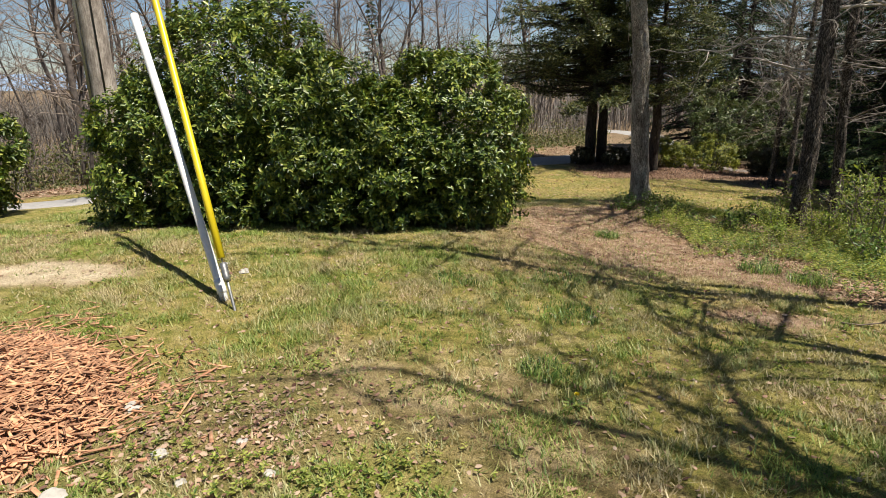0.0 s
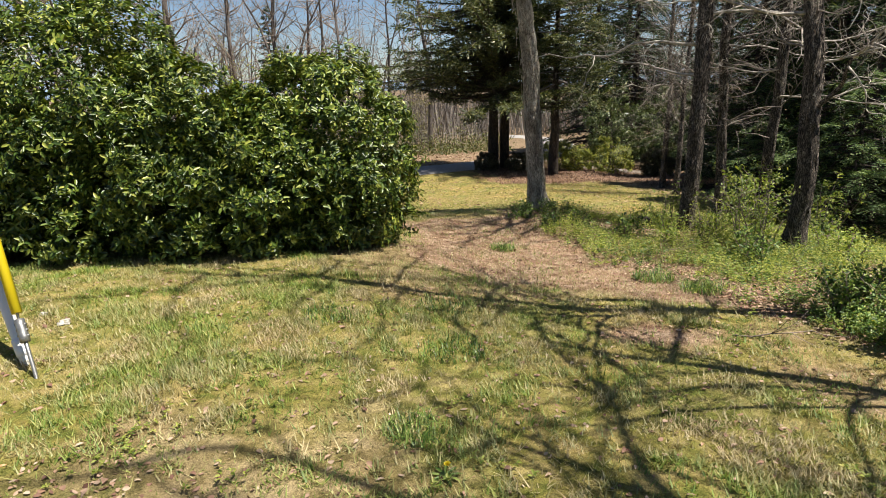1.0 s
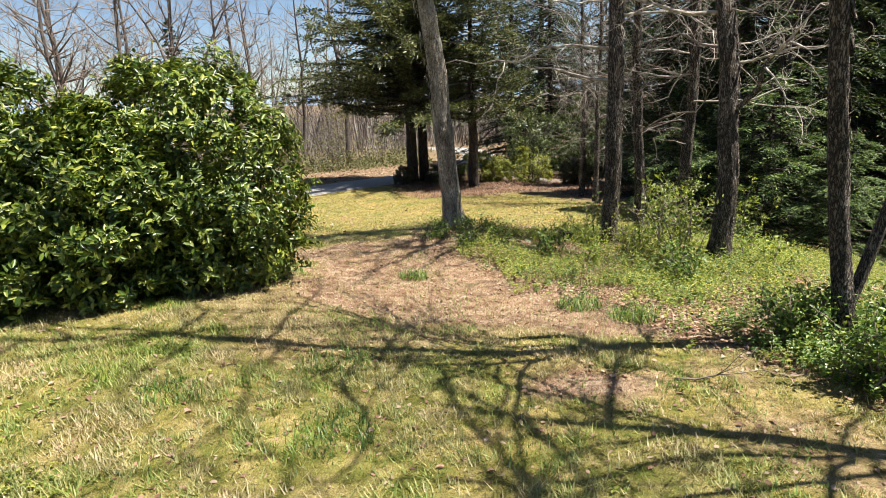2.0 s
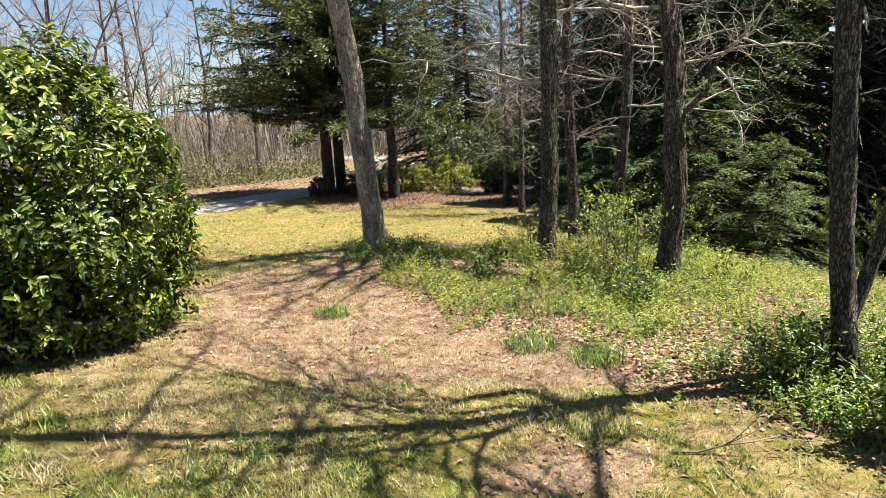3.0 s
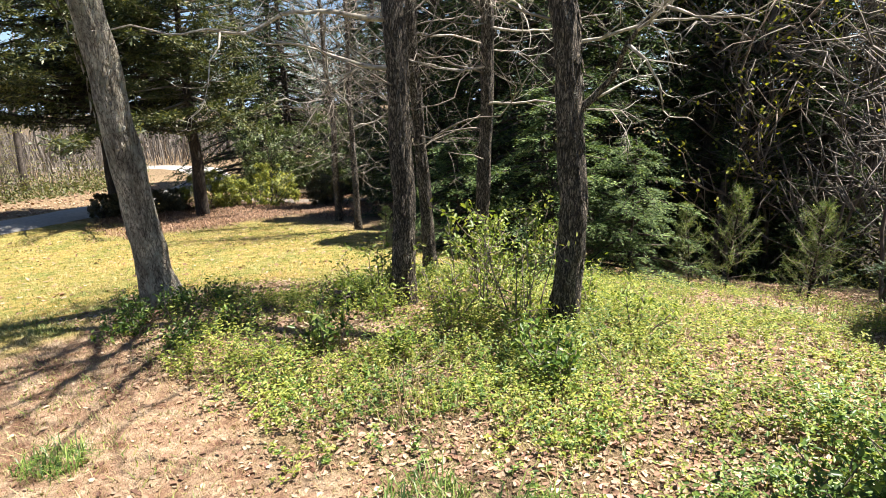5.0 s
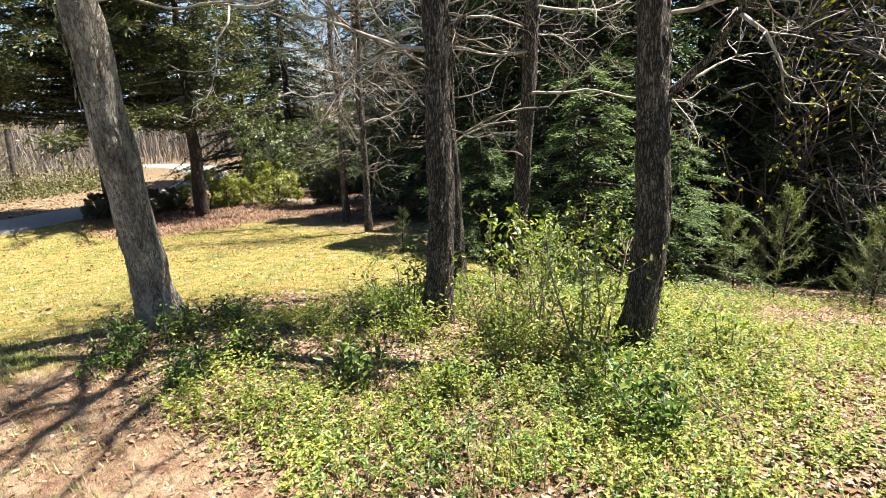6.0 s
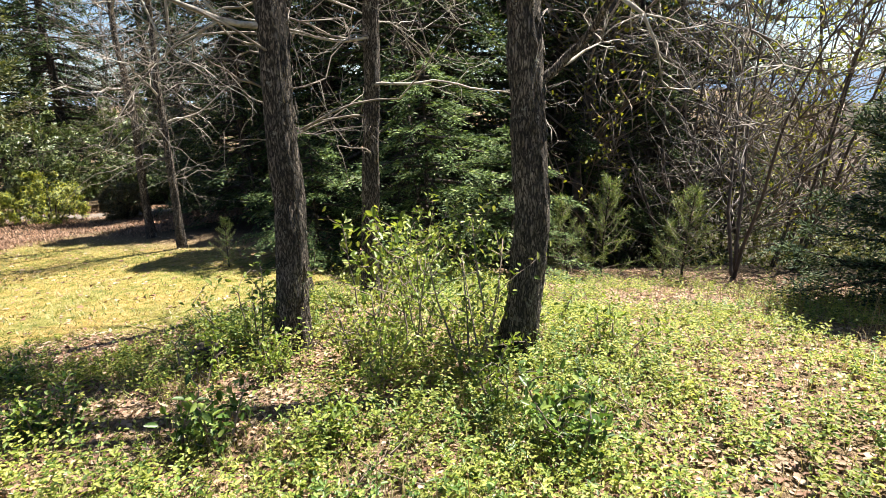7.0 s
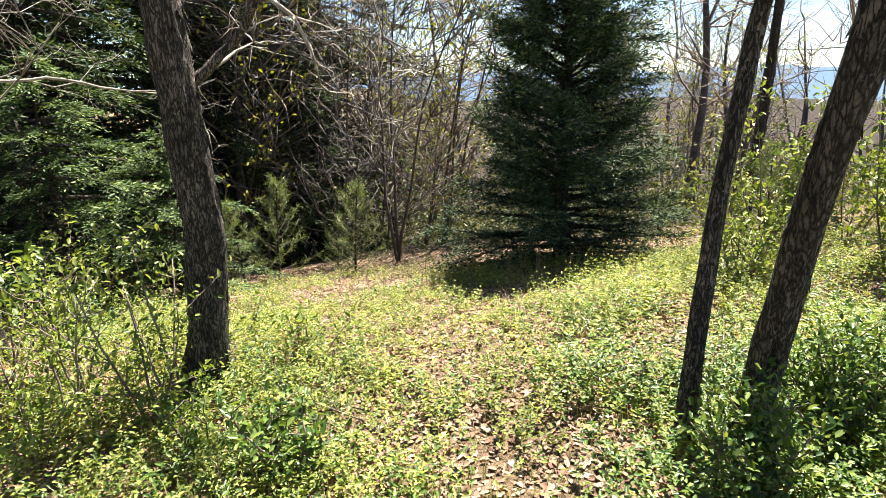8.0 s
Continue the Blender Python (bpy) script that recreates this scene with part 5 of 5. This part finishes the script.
x, y = spread(60000, 2.7, 10.5, 2.0, 10.8)
keep = rng.random(len(x)) < bed_gate(x, y) * 0.9
x, y = x[keep], y[keep]
n = len(x)
tufts("bed_grass", "thin light green grass and straw in the bed", "grass", np.stack((x, y, ground_z(x, y)), 1), rng.uniform(0.05, 0.16, n), rng.uniform(0.003, 0.006, n), rng.uniform(0.1, 1.0, n), BED_GRASS)
x, y = spread(26000, 0.4, 3.6, 3.2, 10.0)
keep = rng.random(len(x)) < covers(x, y)[0]
x, y = x[keep], y[keep]
n = len(x)
tufts("path_straw", "dry straw and thin grass over bare earth", "grass", np.stack((x, y, ground_z(x, y)), 1), rng.uniform(0.012, 0.05, n), rng.uniform(0.003, 0.006, n), rng.uniform(0.8, 1.6, n), STRAW)


def dead_leaves(name, label, x, y, size):
    n = len(x)
    P = np.stack((x, y, ground_z(x, y) + rng.uniform(0.002, 0.013, n)), 1)
    D = rand_dirs(n) * np.array((1, 1, 0.14))
    L = size * rng.uniform(0.6, 1.4, n)
    return tagged(link(name, fast_mesh(name, *leaves(P, D, W((0, 0, 1.0)) + rng.normal(size=(n, 3)) * 0.28, L, L * rng.uniform(0.4, 0.75, n), rng.uniform(-0.3, 0.4, n)[:, None])), LITTER), label, "leaves", kind="stuff")


x, y = spread(220000, 0.5, 13, 1.5, 13.0)
e, li, mo, st = covers(x, y)
keep = rng.random(len(x)) < np.clip(li * (0.8 - 0.3 * smooth01(4.8, 6.0, x)) + e * 0.05, 0, 1)
dead_leaves("fallen_leaves", "dry brown fallen leaves", x[keep], y[keep], 0.037)
x, y = spread(5200, -4.5, 3.2, 1.2, 9.0)
dead_leaves("scattered_leaves", "scattered dry leaves on the lawn", x, y, 0.032)
x, y = spread(2600, 0.0, 9.5, 10.0, 21.0)
dead_leaves("lawn_leaves", "dry leaves blown over the mossy lawn", x, y, 0.06)
k = 1300
x, y = -1.15 + rng.normal(size=k) * 0.42, 2.35 + rng.normal(size=k) * 0.32
dead_leaves("leaf_drift", "pale dry leaves beside the mulch", x, y, 0.029)
x, y = spread(20000, -14, 10, 16, 38)
keep = np.abs(y - road_mid(x) - 4.6) < 2.6
dead_leaves("roadside_leaves", "brown leaves along the lane", x[keep], y[keep], 0.12)

x, y = spread(30000, 3.5, 14, 17, 26)
keep = (rng.random(len(x)) < covers(x, y)[3]) & (y < road_mid(x) - 1.5)
x, y = x[keep], y[keep]
n = len(x)
tufts("pine_straw", "red-brown pine straw and twigs under the trees", "leaves", np.stack((x, y, ground_z(x, y)), 1), rng.uniform(0.03, 0.12, n), rng.uniform(0.01, 0.03, n), rng.uniform(1.0, 2.0, n), PINE_STRAW)

# ---- mulch, stones, sticks ----
mx, my = -2.8, 2.35


def mound(x, y):
    r = np.hypot((x - mx) / 1.15, (y - my) / 1.05)
    return ground_z(x, y) + 0.30 * np.clip(1 - r * r, 0, 1) ** 1.15 + 0.03 * (vnoise(x, y, 4, 91) - 0.5) * (r < 1)


pile = thing("mulch_pile", "heap of fresh orange-brown shredded wood mulch on the grass", "mulch pile", (mx, my, gz(mx, my)))
o3 = np.array((mx, my, gz(mx, my)))
gx_, gy_ = np.meshgrid(np.linspace(mx - 1.15, mx + 1.15, 60), np.linspace(my - 1.05, my + 1.05, 50))
hz = mound(gx_, gy_) - 0.012
i = np.arange(60 * 50).reshape(50, 60)
f = np.stack((i[:-1, :-1], i[:-1, 1:], i[1:, 1:], i[1:, :-1]), -1).reshape(-1)
link("mulch_core", fast_mesh("mulch_core", np.stack((gx_, gy_, hz), -1).reshape(-1, 3) - o3, f, np.full(len(f) // 4, 4), True), CHIP, pile)


def chip_mesh(k):
    L, w, h = (0.03, 0.05, 0.075, 0.11, 0.15, 0.2, 0.06, 0.09)[k], (0.012, 0.007, 0.02, 0.009, 0.014, 0.011, 0.026, 0.006)[k], 0.005
    s = Shape()
    c = np.array([(sx * L * (0.5 - 0.06 * sy), sy * w * 0.5 * (1 - 0.3 * (sx > 0)), sz * h * 0.5 + 0.006 * (sx > 0) * (k % 2)) for sx in (-1, 1) for sy in (-1, 1) for sz in (-1, 1)])
    s.add(c, [(0, 1, 3, 2), (4, 6, 7, 5), (0, 4, 5, 1), (2, 3, 7, 6), (0, 2, 6, 4), (1, 5, 7, 3)])
    return s.v[0], s.mesh("chip", False)


chips = [chip_mesh(k) for k in range(8)]
for cv, cm in chips:
    cm.materials.append(CHIP)


def chip_pose():
    a, r = rng.uniform(0, 2 * np.pi), math.sqrt(rng.random()) if rng.random() < 0.93 else 1.0 + abs(rng.normal()) * 0.16
    u, w = r * math.cos(a) * (1 + 0.1 * math.sin(3 * a)), r * math.sin(a) * (1 + 0.08 * math.cos(4 * a))
    x, y = mx + 1.15 * u, my + 1.05 * w
    return x, y, Matrix.Translation((x, y, float(mound(x, y)) + rng.uniform(0, 0.02))) @ Euler((rng.normal() * 0.3, rng.normal() * 0.18, rng.uniform(0, 6.3))).to_matrix().to_4x4()


s = Shape()
box = [(0, 1, 3, 2), (4, 6, 7, 5), (0, 4, 5, 1), (2, 3, 7, 6), (0, 2, 6, 4), (1, 5, 7, 3)]
made = 0
for k in range(8000):
    x, y, m4 = chip_pose()
    if made < 300 and x > -2.4 and k % 3 == 0:
        ob = new("chip", chips[k * 5 % 8][1])
        ob.parent = pile
        ob.matrix_basis = Matrix.Translation(-Vector(o3)) @ m4
        made += 1
    else:
        cv = chips[k * 5 % 8][0]
        R = np.array(m4)
        s.add(cv @ R[:3, :3].T + R[:3, 3] - o3, box)
tagged(link("shredded_wood", s.mesh("shredded_wood", False), CHIP, pile), kind="stuff")


def stone(x, y, r):
    bm = bmesh.new()
    bmesh.ops.create_icosphere(bm, subdivisions=3, radius=r)
    off = Vector((x * 7, y * 5, r * 90))
    for v_ in bm.verts:
        d = v_.co.normalized()
        v_.co *= 0.8 + 0.45 * noise.noise(d * 1.3 + off) + 0.12 * noise.noise(d * 4 + off)
        v_.co.z *= 0.6
    me = bpy.data.meshes.new("stone")
    bm.to_mesh(me)
    bm.free()
    ob = link("stone", me, STONE)
    ob.matrix_basis = Matrix.Translation((x, y, gz(x, y) + r * 0.15))
    return tagged(ob, "small pale stone lying in the grass", "stone", "stones by the mulch")


for x, y, r in ((-1.62, 2.55, 0.05), (-1.28, 2.15, 0.04), (-1.55, 1.85, 0.06), (-0.95, 2.25, 0.025), (-1.1, 1.95, 0.03), (-1.75, 4.6, 0.05), (-1.95, 4.75, 0.035), (-0.75, 2.0, 0.03)):
    stone(x, y, r)
for x, y, a, L in ((3.0, 4.1, -0.5, 0.5), (4.9, 5.75, 0.7, 0.6), (4.3, 6.3, 2.0, 0.5), (9.0, 2.6, 1.0, 1.4), (9.4, 2.4, 2.4, 1.2), (8.7, 2.9, 0.2, 1.1), (3.9, 6.9, 0.3, 0.4)):
    s = Shape()
    twig_fan(s, (0, 0, 0), (math.cos(a), math.sin(a), 0.12), L, 0.008, 1, 0.0, 0.2, 4, 6)
    ob = link("fallen_stick", s.mesh("fallen_stick"), TWIG_BROWN)
    ob.matrix_basis = Matrix.Translation((x, y, gz(x, y) + 0.012))
    tagged(ob, "grey fallen stick lying on the leaves", "stick", "fallen sticks")
# old stump in the leaves
sx, sy = 4.75, 8.85
s = Shape()
bark_tube(s, [(0, 0, -0.1), (0, 0, 0.05), (0.01, 0, 0.14)], [0.14, 0.12, 0.11], 24, 0.12)
ob = link("stump", s.mesh("stump"), BARK_DARK)
ob.matrix_basis = Matrix.Translation((sx, sy, gz(sx, sy)))
tagged(ob, "low dark rotten tree stump among dead leaves", "stump")

# a dandelion in the lawn
dx, dy = 0.64, 2.63
flower = thing("dandelion", "small yellow dandelion in flower in the lawn", "flower", (dx, dy, gz(dx, dy)))
s = Shape()
s.tube([(0, 0, -0.01), (0.004, 0, 0.03), (0.01, 0.002, 0.06)], [0.0022, 0.002, 0.002], 6)
link("stalk", s.mesh("stalk"), COVER_LEAF, flower)
k = 60
a, u = rng.uniform(0, 2 * np.pi, k), rng.uniform(0.1, 1.1, k)
D = np.stack((np.cos(a) * u, np.sin(a) * u, np.full(k, 0.5)), 1)
tagged(link("petals", fast_mesh("petals", *leaves(np.tile((0.01, 0.002, 0.06), (k, 1)), D, W((0, 0, 1.0)) + 0 * D, 0.018, 0.005)), YELLOW, flower, "bright yellow petals"), kind="stuff")
k = 9
a = np.arange(k) * 0.7
D = np.stack((np.cos(a), np.sin(a), np.full(k, 0.15)), 1)
tagged(link("leaf_rosette", fast_mesh("leaf_rosette", *leaves(np.tile((0, 0, 0.006), (k, 1)), D, W((0, 0, 1.0)) + 0 * D, 0.08, 0.018)), COVER_DARK, flower), kind="stuff")
